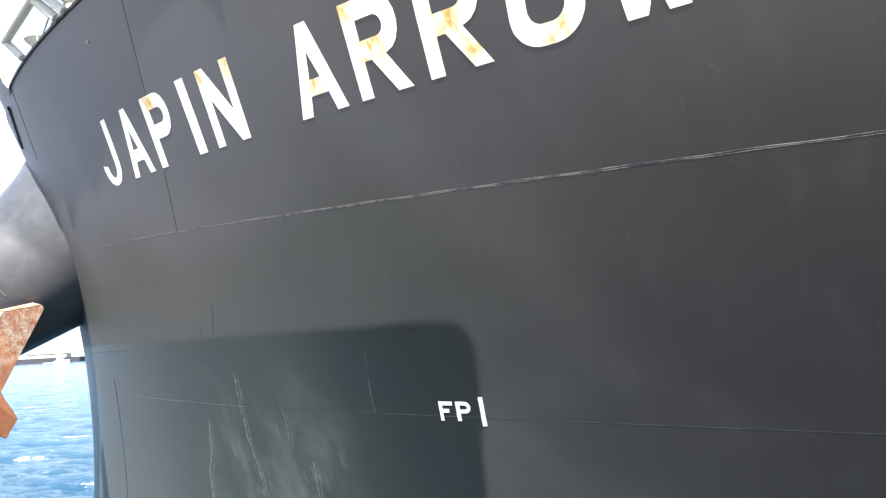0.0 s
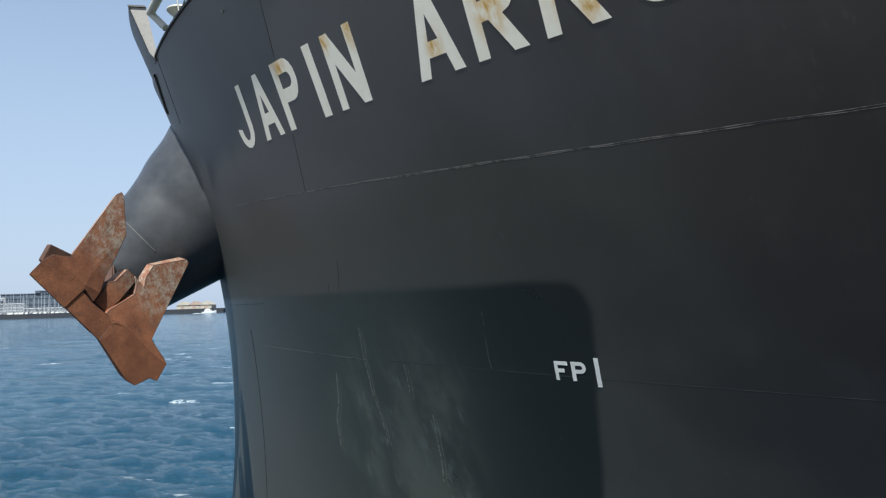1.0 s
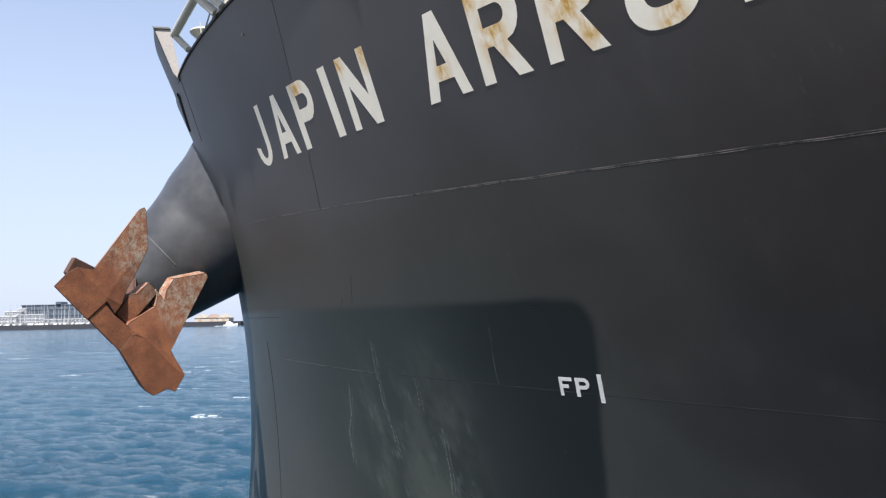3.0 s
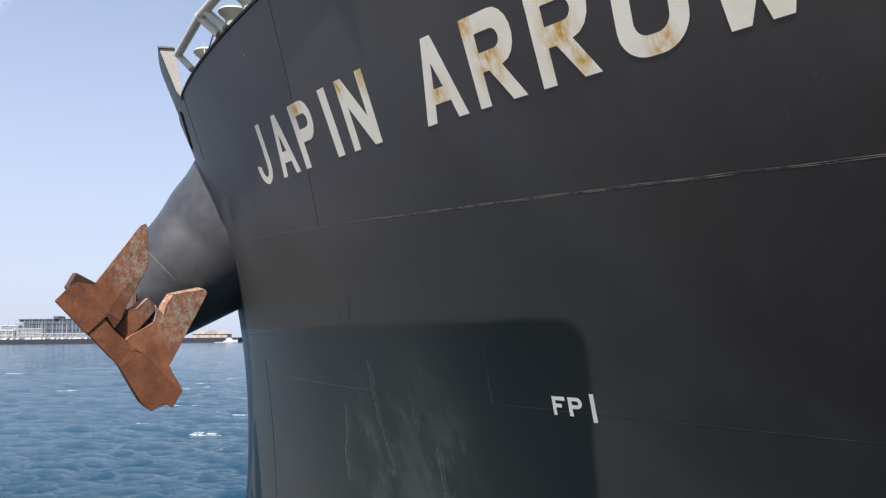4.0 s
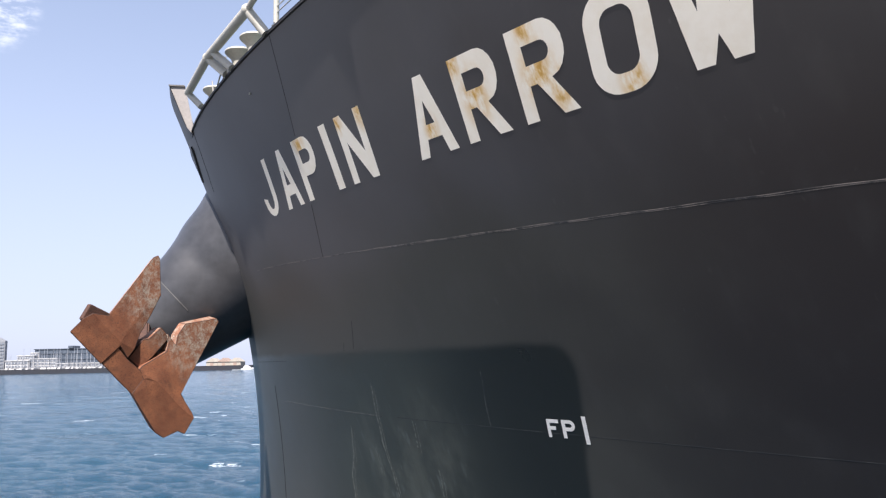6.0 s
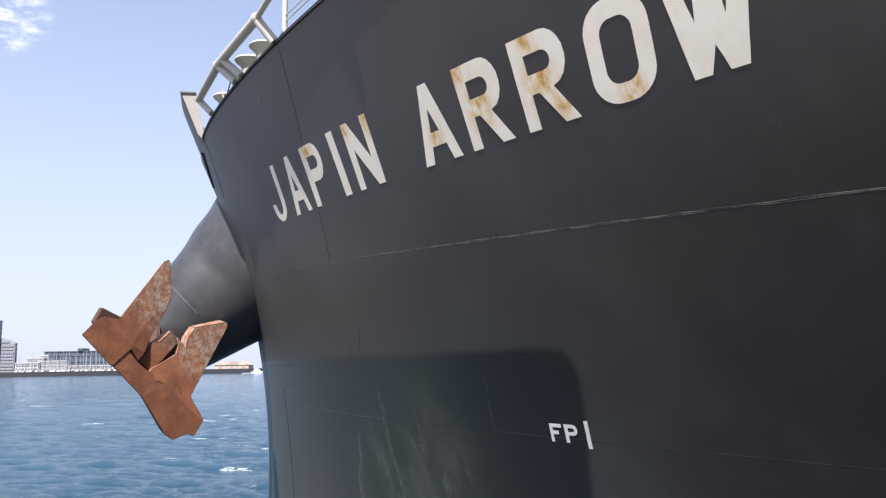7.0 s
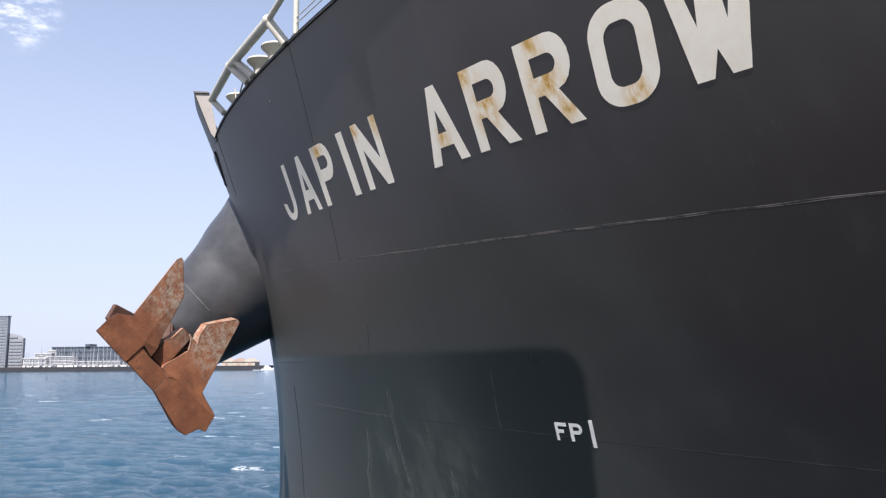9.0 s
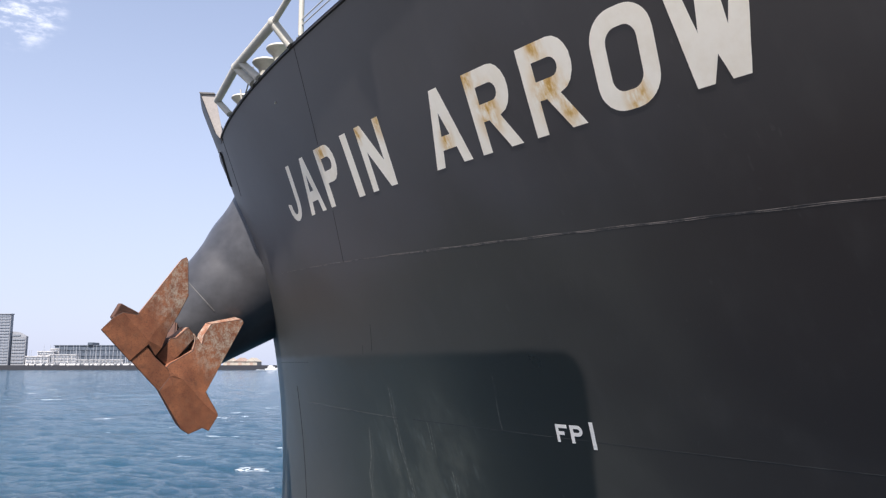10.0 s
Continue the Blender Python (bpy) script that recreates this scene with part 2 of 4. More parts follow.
def seam_material(name, pale, density):
    """Weld bead: hull paint rubbed through to pale primer in patches."""
    m = bpy.data.materials.new(name)
    m.use_nodes = True
    n, l = m.node_tree.nodes, m.node_tree.links
    b = n["Principled BSDF"]
    vec = n.new("ShaderNodeTexCoord").outputs["Object"]
    w = noise_node(n, l, vec, 6.0, 6, None, 0.7)
    col = mix_node(n, l, step_node(n, l, w, density, density + 0.16), (0.02, 0.021, 0.023), pale)
    l.new(col, b.inputs["Base Color"])
    b.inputs["Roughness"].default_value = 0.5
    return m


def streak_material():
    """Paint rubbed pale in long thin runs, the dark coat showing between."""
    m = bpy.data.materials.new("rubbed_streak")
    m.use_nodes = True
    n, l = m.node_tree.nodes, m.node_tree.links
    b = n["Principled BSDF"]
    vec = n.new("ShaderNodeTexCoord").outputs["Object"]
    run = noise_node(n, l, vec, 9.0, 4, (6, 6, 0.5), 0.6)
    col = mix_node(n, l, step_node(n, l, run, 0.36, 0.66), (0.040, 0.043, 0.036), (0.200, 0.205, 0.180))
    l.new(col, b.inputs["Base Color"])
    b.inputs["Roughness"].default_value = 0.45
    return m


def water_material():
    m = bpy.data.materials.new("sea_water")
    m.use_nodes = True
    n, l = m.node_tree.nodes, m.node_tree.links
    b = n["Principled BSDF"]
    vec = n.new("ShaderNodeTexCoord").outputs["Object"]
    col = mix_node(n, l, step_node(n, l, noise_node(n, l, vec, 0.05, 4), 0.35, 0.65), (0.006, 0.045, 0.084), (0.010, 0.057, 0.100))
    sep = n.new("ShaderNodeSeparateXYZ")
    l.new(vec, sep.inputs[0])
    foam = math_node(n, l, "MULTIPLY", step_node(n, l, noise_node(n, l, vec, 0.32, 3, (0.55, 1.6, 1)), 0.675, 0.71),
                     step_node(n, l, noise_node(n, l, vec, 3.5, 5), 0.42, 0.58))
    col = mix_node(n, l, math_node(n, l, "MULTIPLY", foam, 0.9), col, (0.62, 0.68, 0.7))
    l.new(col, b.inputs["Base Color"])
    l.new(math_node(n, l, "ADD", math_node(n, l, "MULTIPLY", foam, 0.5), 0.09), b.inputs["Roughness"])
    b.inputs["IOR"].default_value = 1.333
    b.inputs["Specular IOR Level"].default_value = 0.4
    h = math_node(n, l, "ADD", noise_node(n, l, vec, 3.0, 10, (0.75, 1.2, 1), 0.74), math_node(n, l, "MULTIPLY", noise_node(n, l, vec, 14.0, 5, (0.6, 1.4, 1)), 0.35))
    bp = n.new("ShaderNodeBump")
    bp.inputs["Strength"].default_value, bp.inputs["Distance"].default_value = 1.0, 0.21
    l.new(h, bp.inputs["Height"])
    l.new(bp.outputs[0], b.inputs["Normal"])
    return m


HULL = hull_material()
LETTER = letter_material()
RUST = rust_material()
# dark rust for bevels and shank bar; on the palms it paints shade
RUST_EDGE_SHADE = mat("rust_scale_shade", (0.060, 0.027, 0.017), 0.85, var=0.6, scale=7, bump=0.3, bscale=40)
SEAM_PALE = seam_material("scuffed_weld", (0.130, 0.115, 0.105), 0.40)
SEAM_DIM = seam_material("painted_weld", (0.06, 0.063, 0.064), 0.44)
SEAM_FAINT = seam_material("worn_weld", (0.042, 0.043, 0.042), 0.46)
STREAK = streak_material()
SCRATCH = seam_material("scratched_paint", (0.075, 0.077, 0.072), 0.40)
SEAM_DARK = mat("dark_seam", (0.006, 0.006, 0.007), 0.7, var=0.2)
RIM = mat("rim_steel", (0.018, 0.015, 0.014), 0.6, var=0.4, scale=5)
WELD_GREY = mat("bare_weld", (0.075, 0.074, 0.072), 0.5, var=0.35, scale=6)
STAY = mat("stay_paint", (0.20, 0.19, 0.17), 0.5, var=0.2)
INNER = mat("bulwark_inside_paint", (0.235, 0.215, 0.20), 0.6, var=0.15, scale=4)
BUFF = mat("buff_deck_paint", (0.37, 0.36, 0.315), 0.5, var=0.12, scale=5, bump=0.1)
DECK = mat("green_deck_paint", (0.08, 0.13, 0.10), 0.7, var=0.2)
HOUSING = mat("housing_paint", (0.041, 0.042, 0.046), 0.38, var=0.25, scale=1.2, bump=0.08, bscale=7.0)
WHITE = mat("mark_paint", (0.84, 0.82, 0.77), 0.55, var=0.08, scale=9)
WATER = water_material()
CONCRETE = mat("quay_concrete", (0.28, 0.262, 0.238), 0.9, var=0.25, scale=0.5, bscale=9)
BREAK = mat("breakwater_stone", (0.022, 0.024, 0.031), 0.9, var=0.4, scale=0.15, bscale=1.2)
TOWER = mat("tower_cladding", (0.22, 0.235, 0.26), 0.7, var=0.1, scale=0.05)
TOWER2 = mat("office_cladding", (0.21, 0.22, 0.24), 0.7, var=0.1, scale=0.05)
GLASSY = mat("band_glazing", (0.16, 0.18, 0.21), 0.3, var=0.2, scale=0.3)
TERMINAL_GLASS = mat("terminal_windows", (0.074, 0.092, 0.118), 0.35, var=0.4, scale=0.15)
TERMINAL = mat("terminal_glazing", (0.062, 0.078, 0.102), 0.35, var=0.3, scale=0.12)
OFFWHITE = mat("white_render", (0.44, 0.44, 0.44), 0.8, var=0.1, scale=0.2)
SHED = mat("shed_stone", (0.35, 0.315, 0.265), 0.85, var=0.2, scale=0.2)
SHEDROOF = mat("shed_roof", (0.30, 0.22, 0.18), 0.85, var=0.2, scale=0.3)
GELCOAT = mat("white_gelcoat", (0.8, 0.8, 0.8), 0.3, var=0.04)
ALLOY = mat("mast_alloy", (0.40, 0.41, 0.43), 0.4, metal=0.4, var=0.1)
FOAM = mat("wake_foam", (0.75, 0.79, 0.8), 0.9, var=0.15, scale=0.6, bump=0.6, bscale=2.0)


# ---- building helpers ----
def mesh_of(name, bm, material, smooth=True):
    bmesh.ops.recalc_face_normals(bm, faces=bm.faces)
    me = bpy.data.meshes.new(name)
    bm.to_mesh(me)
    bm.free()
    me.materials.append(material)
    if material is RUST:
        me.materials.append(RUST_EDGE_SHADE)
    if smooth:
        me.polygons.foreach_set("use_smooth", [True] * len(me.polygons))
        me.set_sharp_from_angle(angle=radians(40))
    return me


def part(name, bm, material, parent=None, label="", smooth=True):
    ob = new(name, mesh_of(name, bm, material, smooth))
    ob.parent = parent
    return tagged(ob, label)


def box(bm, x0, y0, z0, x1, y1, z1, bevel=0.0):
    r = bmesh.ops.create_cube(bm, size=1.0, matrix=Matrix.Translation(((x0 + x1) / 2, (y0 + y1) / 2, (z0 + z1) / 2)) @ Matrix.Diagonal((x1 - x0, y1 - y0, z1 - z0, 1)))
    if bevel:
        es = list({e for v in r["verts"] for e in v.link_edges})
        bmesh.ops.bevel(bm, geom=es, offset=bevel, segments=2, affect="EDGES")


def tube_between(bm, a, b, ra, rb=None, seg=16, caps=True):
    a, b = Vector(a), Vector(b)
    m = Matrix.Translation((a + b) / 2) @ (b - a).to_track_quat("Z", "Y").to_matrix().to_4x4()
    bmesh.ops.create_cone(bm, cap_ends=caps, segments=seg, radius1=ra, radius2=ra if rb is None else rb, depth=(b - a).length, matrix=m)


def ball(bm, c, r, seg=14):
    bmesh.ops.create_uvsphere(bm, u_segments=seg, v_segments=seg // 2 + 2, radius=r, matrix=Matrix.Translation(c))


def turned(bm, c, profile, seg=24):
    """A turned body: rings of (radius, height) about the vertical through c."""
    rings = []
    for r, h in profile:
        rings.append([bm.verts.new((c[0] + r * math.cos(2 * math.pi * i / seg), c[1] + r * math.sin(2 * math.pi * i / seg), c[2] + h)) for i in range(seg)])
    for a, b in zip(rings, rings[1:]):
        for i in range(seg):
            bm.faces.new((a[i], a[(i + 1) % seg], b[(i + 1) % seg], b[i]))
    bm.faces.new(rings[0][::-1])
    bm.faces.new(rings[-1])


# ---- the ship: its own space has x forward, y to port, z up from the still water; the stem is at x = 0 ----
ZC = 4.6               # the level from which the lines plan is reckoned


def lines_plan(z):
    """Stem rake, fullness and bluntness of the waterline at height z."""
    q = z - ZC
    rake = 0.0475 * q - 0.01563 * q * q
    full = math.exp(0.80166 + 0.09815 * q + 0.005479 * q * q)
    blunt = 0.44957 - 0.006423 * q - 0.003442 * q * q
    return rake, full, blunt


def half_breadth(s, z):
    rake, full, blunt = lines_plan(z)
    b = full * max(s - rake, 0.0) ** blunt
    top = 15.6
    return b if b < 12.5 else top - (top - 12.5) * math.exp(-(b - 12.5) / (top - 12.5))


def deck_z(s):
    return 8.715 + 0.0101 * (min(s, 30) - 8)


def on_hull(s, z, out=0.0):
    """A point on the port plating, s metres abaft the stem, raised by out along the plating's normal."""
    e = 0.02
    b = half_breadth(s, z)
    ds = Vector((-1, (half_breadth(s + e, z) - half_breadth(s - e, z)) / (2 * e), 0))
    dz = Vector((0, (half_breadth(s, z + e) - half_breadth(s, z - e)) / (2 * e), 1))
    return Vector((-s, b, z)) + outward(ds, dz) * out


def outward(ds, dz):
    n = ds.cross(dz).normalized()
    return n if n.y > 0 else -n


ship = new("cargo_ship")
tagged(ship, "dark blue-grey cargo ship with cream bow lettering and rusty anchor", "ship")

S_LEN = 150.0


def hull_stations():
    out = [0.0]
    i = 0
    while out[-1] < 20:
        i += 1
        out.append(0.006 * i ** 1.75)
    while out[-1] < S_LEN:
        out.append(out[-1] * 1.12)
    return out


def build_hull():
    st = hull_stations()
    rows = 92
    bm = bmesh.new()
    grid = {}
    for side in (1, -1):
        for i, d in enumerate(st):
            for j in range(rows + 1):
                z = -2.0 + (deck_z(d) + 2.0) * j / rows
                s = lines_plan(z)[0] * max(0, 1 - d / 20) + d
                b = half_breadth(s, z)
                if i == 0:
                    if side == -1:
                        grid[side, i, j] = grid[1, 0, j]
                        continue
                    b = 0.0
                grid[side, i, j] = bm.verts.new((-s, side * b, z))
    for side in (1, -1):
        for i in range(len(st) - 1):
            for j in range(rows):
                q = [grid[side, i, j], grid[side, i + 1, j], grid[side, i + 1, j + 1], grid[side, i, j + 1]]
                bm.faces.new(q)
    last = len(st) - 1
    for j in range(rows):                      # transom
        bm.faces.new([grid[1, last, j], grid[-1, last, j], grid[-1, last, j + 1], grid[1, last, j + 1]])
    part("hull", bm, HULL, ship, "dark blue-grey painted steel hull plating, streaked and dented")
    bm = bmesh.new()                           # deck, a hand below the edge
    rows_ = []
    for d in st[1:]:
        s = lines_plan(deck_z(d))[0] * max(0, 1 - d / 20) + d
        z = deck_z(d) - 0.06
        b = half_breadth(s, z) - 0.02
        rows_.append((bm.verts.new((-s, b, z)), bm.verts.new((-s, -b, z))))
    for a, b in zip(rows_, rows_[1:]):
        bm.faces.new((a[0], b[0], b[1], a[1]))
    part("deck", bm, DECK, ship, "green painted steel foredeck")


def ribbon(name, pts, width, thick, material, label=""):
    """A weld bead or bar along points (s, z) of the port plating: half-round section."""
    bm = bmesh.new()
    prev = None
    n = 5
    for k, (s, z) in enumerate(pts):
        a = pts[max(k - 1, 0)]
        b = pts[min(k + 1, len(pts) - 1)]
        tang = (on_hull(*b) - on_hull(*a)).normalized()
        base = on_hull(s, z)
        nor = (on_hull(s, z, 0.1) - base).normalized()
        side = tang.cross(nor).normalized()
        ring = [bm.verts.new(base + side * (width / 2 * math.cos(math.pi * i / n)) + nor * (thick * math.sin(math.pi * i / n) - 0.0008)) for i in range(n + 1)]
        if prev:
            for i in range(n):
                bm.faces.new((prev[i], prev[i + 1], ring[i + 1], ring[i]))
        prev = ring
    return part(name, bm, material, ship, label)


def span(a, b, n):
    return [a + (b - a) * i / n for i in range(n + 1)]


def build_seams():
    for dz, wide, start in ((0.005, 0.0105, 4.05), (-0.007, 0.009, 8.2)):
        ribbon("weld_edge", [(s, 6.035 + dz - 0.0450 * (s - 8) + 0.003 * math.sin(s * 7 + dz * 90)) for s in span(start, 26, 160)], wide, 0.0018, SEAM_PALE, "long scuffed weld edge rubbed to pale primer")
    # fender streaks: pale rubbed lines, broad and soft, each with a thinner one beside it
    for pts, wide in ((((6.95, 4.29), (6.88, 3.90), (6.84, 3.40), (6.89, 2.95), (6.91, 2.55)), 0.030), (((6.03, 3.61), (5.90, 3.16), (5.70, 2.83), (5.60, 2.30)), 0.026),
                      (((7.74, 3.80), (7.69, 3.36)), 0.022), (((8.03, 3.11), (7.98, 2.62), (7.90, 2.14)), 0.024), (((2.20, 1.60), (3.86, 1.41)), 0.014), (((6.60, 3.30), (6.60, 2.92)), 0.016)):
        line = [(a[0] + (b[0] - a[0]) * k / 6 + 0.006 * math.sin(11 * (a[1] + (b[1] - a[1]) * k / 6)), a[1] + (b[1] - a[1]) * k / 6) for a, b in zip(pts, pts[1:]) for k in range(6)] + [pts[-1]]
        for off, w in ((0.0, wide), (0.055, wide * 0.45)):
            ribbon("scratch", [(s + off, z - off) for s, z in line], w, 0.0012, STREAK, "pale streak rubbed into the paint by fenders")
    for pts in (((6.94, 5.19), (6.86, 5.0), (6.76, 4.80)), ((6.53, 4.89), (6.46, 4.77))):
        ribbon("scratch", pts, 0.014, 0.0015, SEAM_DARK, "dark scrape in the paint")
    ribbon("weld_seam", [(s, 3.912 - 0.034 * (s - 3.8)) for s in span(3.75, 7.0, 40)], 0.013, 0.0025, SCRATCH, "pale worn weld bead")
    ribbon("weld_seam", [(s, 3.80 - 0.017 * (s - 8)) for s in span(7.4, 26, 90)], 0.010, 0.0016, SEAM_FAINT, "faint painted weld bead")
    # short dark strip near the top of the stem
    ribbon("stem_strip", [(2.72 - 1.05 * (8.56 - z), z) for z in span(8.56, 8.12, 8)], 0.12, 0.035, RIM, "short dark raised strip on the stem")
    ribbon("weld_seam", [(s, 4.645) for s in span(2.3, 4.2, 16)], 0.013, 0.0025, SEAM_DIM)
    for hi, lo in ((8.69, 7.60), (6.78, 6.10)):        # broken by the lettering
        ribbon("weld_seam", [(7.42 - 0.27 * (8.70 - z), z) for z in span(hi, lo, 14)], 0.015, 0.003, SEAM_DARK, "dark upright plate seam")
    ribbon("weld_seam", [(3.26 - 0.21 * (4.2 - z), z) for z in span(4.2, 0.2, 24)], 0.02, 0.006, SEAM_DARK)
    ribbon("weld_seam", [(3.36 - 0.40 * (8.7 - z), z) for z in span(8.66, 7.75, 10)], 0.02, 0.006, SEAM_DARK)
    ribbon("scratch", [(9.40 - 0.13 * (4.45 - z) + 0.012 * math.sin(9 * z), z) for z in span(4.47, 3.76, 12)], 0.016, 0.002, SCRATCH, "pale scratch worn into the paint")


def arc(cx, cy, rx, ry, a0, a1, n=8):
    return [(cx + rx * math.cos(radians(a0 + (a1 - a0) * i / n)), cy + ry * math.sin(radians(a0 + (a1 - a0) * i / n))) for i in range(n + 1)]


def glyph(ch):
    """Outlines of a painted block letter in a unit box: the outer line first, then the holes."""
    if ch == "I":
        return [[(0, 0), (1, 0), (1, 1), (0, 1)]]
    if ch == "J":
        t = 0.27
        return [[(1, 1), (1 - t, 1)] + arc(0.5, 0.33, 0.5 - t, 0.2, 0, -180) + [(0.0, 0.37)] + arc(0.5, 0.33, 0.5, 0.33, -172, 0)]
    if ch == "A":
        return [[(0, 0), (0.24, 0), (0.32, 0.22), (0.69, 0.22), (0.77, 0), (1, 0), (0.61, 1), (0.39, 1)], [(0.375, 0.40), (0.60, 0.40), (0.465, 0.70)]]
    if ch == "N":
        return [[(0, 0), (0.23, 0), (0.23, 0.60), (0.76, 0), (1, 0), (1, 1), (0.77, 1), (0.77, 0.40), (0.24, 1), (0, 1)]]
    if ch == "P":
        return [[(0, 0), (0.27, 0), (0.27, 0.40)] + arc(0.62, 0.70, 0.38, 0.30, -90, 90) + [(0, 1)],
                [(0.27, 0.60)] + arc(0.60, 0.705, 0.16, 0.105, -90, 90) + [(0.27, 0.81)]]
    if ch == "R":
        return [[(0, 0), (0.24, 0), (0.24, 0.38), (0.38, 0.38), (0.72, 0), (1, 0), (0.66, 0.40)] + arc(0.64, 0.70, 0.34, 0.30, -62, 90) + [(0, 1)],
                [(0.25, 0.59)] + arc(0.57, 0.695, 0.14, 0.105, -90, 90) + [(0.25, 0.80)]]
    if ch == "O":
        o = arc(0.42, 0.30, 0.42, 0.30, 180, 270) + arc(0.58, 0.30, 0.42, 0.30, 270, 360) + arc(0.58, 0.70, 0.42, 0.30, 0, 90) + arc(0.42, 0.70, 0.42, 0.30, 90, 180)
        h = arc(0.44, 0.34, 0.19, 0.15, 180, 270) + arc(0.56, 0.34, 0.19, 0.15, 270, 360) + arc(0.56, 0.66, 0.19, 0.15, 0, 90) + arc(0.44, 0.66, 0.19, 0.15, 90, 180)
        return [o, h]
    if ch == "W":
        return [[(0, 1), (0.185, 1), (0.335, 0.48), (0.395, 1), (0.605, 1), (0.675, 0.47), (0.815, 1), (1, 1), (0.82, 0), (0.615, 0), (0.505, 0.25), (0.41, 0), (0.205, 0)]]
    if ch == "F":
        return [[(0, 0), (0.25, 0), (0.25, 0.42), (0.72, 0.42), (0.72, 0.62), (0.25, 0.62), (0.25, 0.80), (1, 0.80), (1, 1), (0, 1)]]
    return [[(0, 0), (1, 0), (1, 1), (0, 1)]]


def painted_glyph(name, ch, s0, s1, z0, z1, lean, material, label, out=0.0022):
    """A letter laid on the port plating between s0 and s1, from z0 up to z1; the name runs aft."""
    bm = bmesh.new()
    for loop in glyph(ch):
        pts = [p for i, p in enumerate(loop) if (Vector(p) - Vector(loop[i - 1])).length > 1e-4]
        vs = [bm.verts.new((x, y, 0)) for x, y in pts]
        for a, b in zip(vs, vs[1:] + vs[:1]):
            bm.edges.new((a, b))
    bmesh.ops.triangle_fill(bm, edges=bm.edges[:], use_beauty=True)
    for k in range(1, 8):
        for co, no in (((k / 8, 0, 0), (1, 0, 0)), ((0, k / 8, 0), (0, 1, 0))):
            bmesh.ops.bisect_plane(bm, geom=bm.verts[:] + bm.edges[:] + bm.faces[:], plane_co=co, plane_no=no)
    wave = random.Random(ch + str(s0))
    for v in bm.verts:
        x, y = v.co.x, v.co.y
        s = s0 + (s1 - s0) * x + lean * (y - 0.5) + wave.uniform(-0.0015, 0.0015)
        v.co = on_hull(s, z0 + (z1 - z0) * y - 0.0134 * (s - 8) * (z0 > 6), out)
    top = bmesh.ops.extrude_face_region(bm, geom=bm.faces[:])
    for v in [g for g in top["geom"] if isinstance(g, bmesh.types.BMVert)]:
        v.co += Vector((0, 0.0006, -0.0002))
    return part(name, bm, material, ship, label, smooth=False)


def build_lettering():
    z0, z1 = 6.805, 7.555
    for ch, a, b, lean in (("J", 5.47, 5.95, 0.05), ("A", 6.20, 6.74, 0.0), ("P", 6.92, 7.44, 0.02), ("I", 7.75, 7.91, -0.01), ("N", 8.14, 8.72, 0.01),
                           ("A", 9.54, 10.18, 0.0), ("R", 10.35, 10.96, 0.0), ("R", 11.15, 11.78, 0.0), ("O", 11.985, 12.615, 0.03), ("W", 12.74, 13.47, 0.0)):
        painted_glyph("letter", ch, a, b, z0, z1, lean, LETTER, "cream painted block letter %s, rust-stained" % ch)
    painted_glyph("mark_letter", "F", 10.245, 10.42, 3.715, 3.925, 0.02, WHITE, "small white painted letter F")
    painted_glyph("mark_letter", "P", 10.462, 10.645, 3.715, 3.925, 0.02, WHITE, "small white painted letter P")
    painted_glyph("mark_bar", "I", 10.758, 10.812, 3.665, 3.975, 0.02, WHITE, "small white painted upright bar")


# ---- anchor and its housing ----
ANCHOR_M = Matrix(((-0.0422, -0.1250, -0.9509, -2.986), (-0.6870, -0.6602, 0.1172, 6.700), (-0.6692, 0.6856, -0.0604, 4.296), (0, 0, 0, 1)))


def slab(bm, outline, front, back, bevel=0.05):
    """A plate from an outline (u, v): front and back give its w at (u, v)."""
    a = [bm.verts.new((u, v, front(u, v))) for u, v in outline]
    b = [bm.verts.new((u, v, back(u, v))) for u, v in outline]
    fs = [bm.faces.new(a), bm.faces.new(b[::-1])]
    n = len(a)
    for i in range(n):
        fs.append(bm.faces.new((a[i], b[i], b[(i + 1) % n], a[(i + 1) % n])))
    es = list({e for f in fs for e in f.edges})
    bmesh.ops.bevel(bm, geom=es, offset=bevel, segments=3, affect="EDGES", profile=0.5, material=1)


def casting(bm, front, faces, depth, bevel=0.022):
    """A cast body: front points (u, v, w) joined by faces, carried back by depth, with rounded edges."""
    a = [bm.verts.new(p) for p in front]
    b = [bm.verts.new((u * 0.93, v + 0.075 * max(0.0, 1 - 2 * abs(v)), w - depth)) for u, v, w in front]
    border = {}
    for f in faces:
        bm.faces.new([a[k] for k in f])
        bm.faces.new([b[k] for k in f[::-1]])
        for p, q in zip(f, f[1:] + f[:1]):
            border[p, q] = (q, p) not in border and (p, q) not in border
            if (q, p) in border:
                border[p, q] = border[q, p] = False
    for (p, q), free in border.items():
        if free:
            bm.faces.new((a[q], a[p], b[p], b[q]))
    bmesh.ops.recalc_face_normals(bm, faces=bm.faces)
    es = [e for e in bm.edges if e.calc_face_angle(0.0) > 0.6]
    bmesh.ops.bevel(bm, geom=es, offset=bevel, segments=3, affect="EDGES", profile=0.5, material=1)
    bmesh.ops.triangulate(bm, faces=[f for f in bm.faces if len(f.verts) > 4])


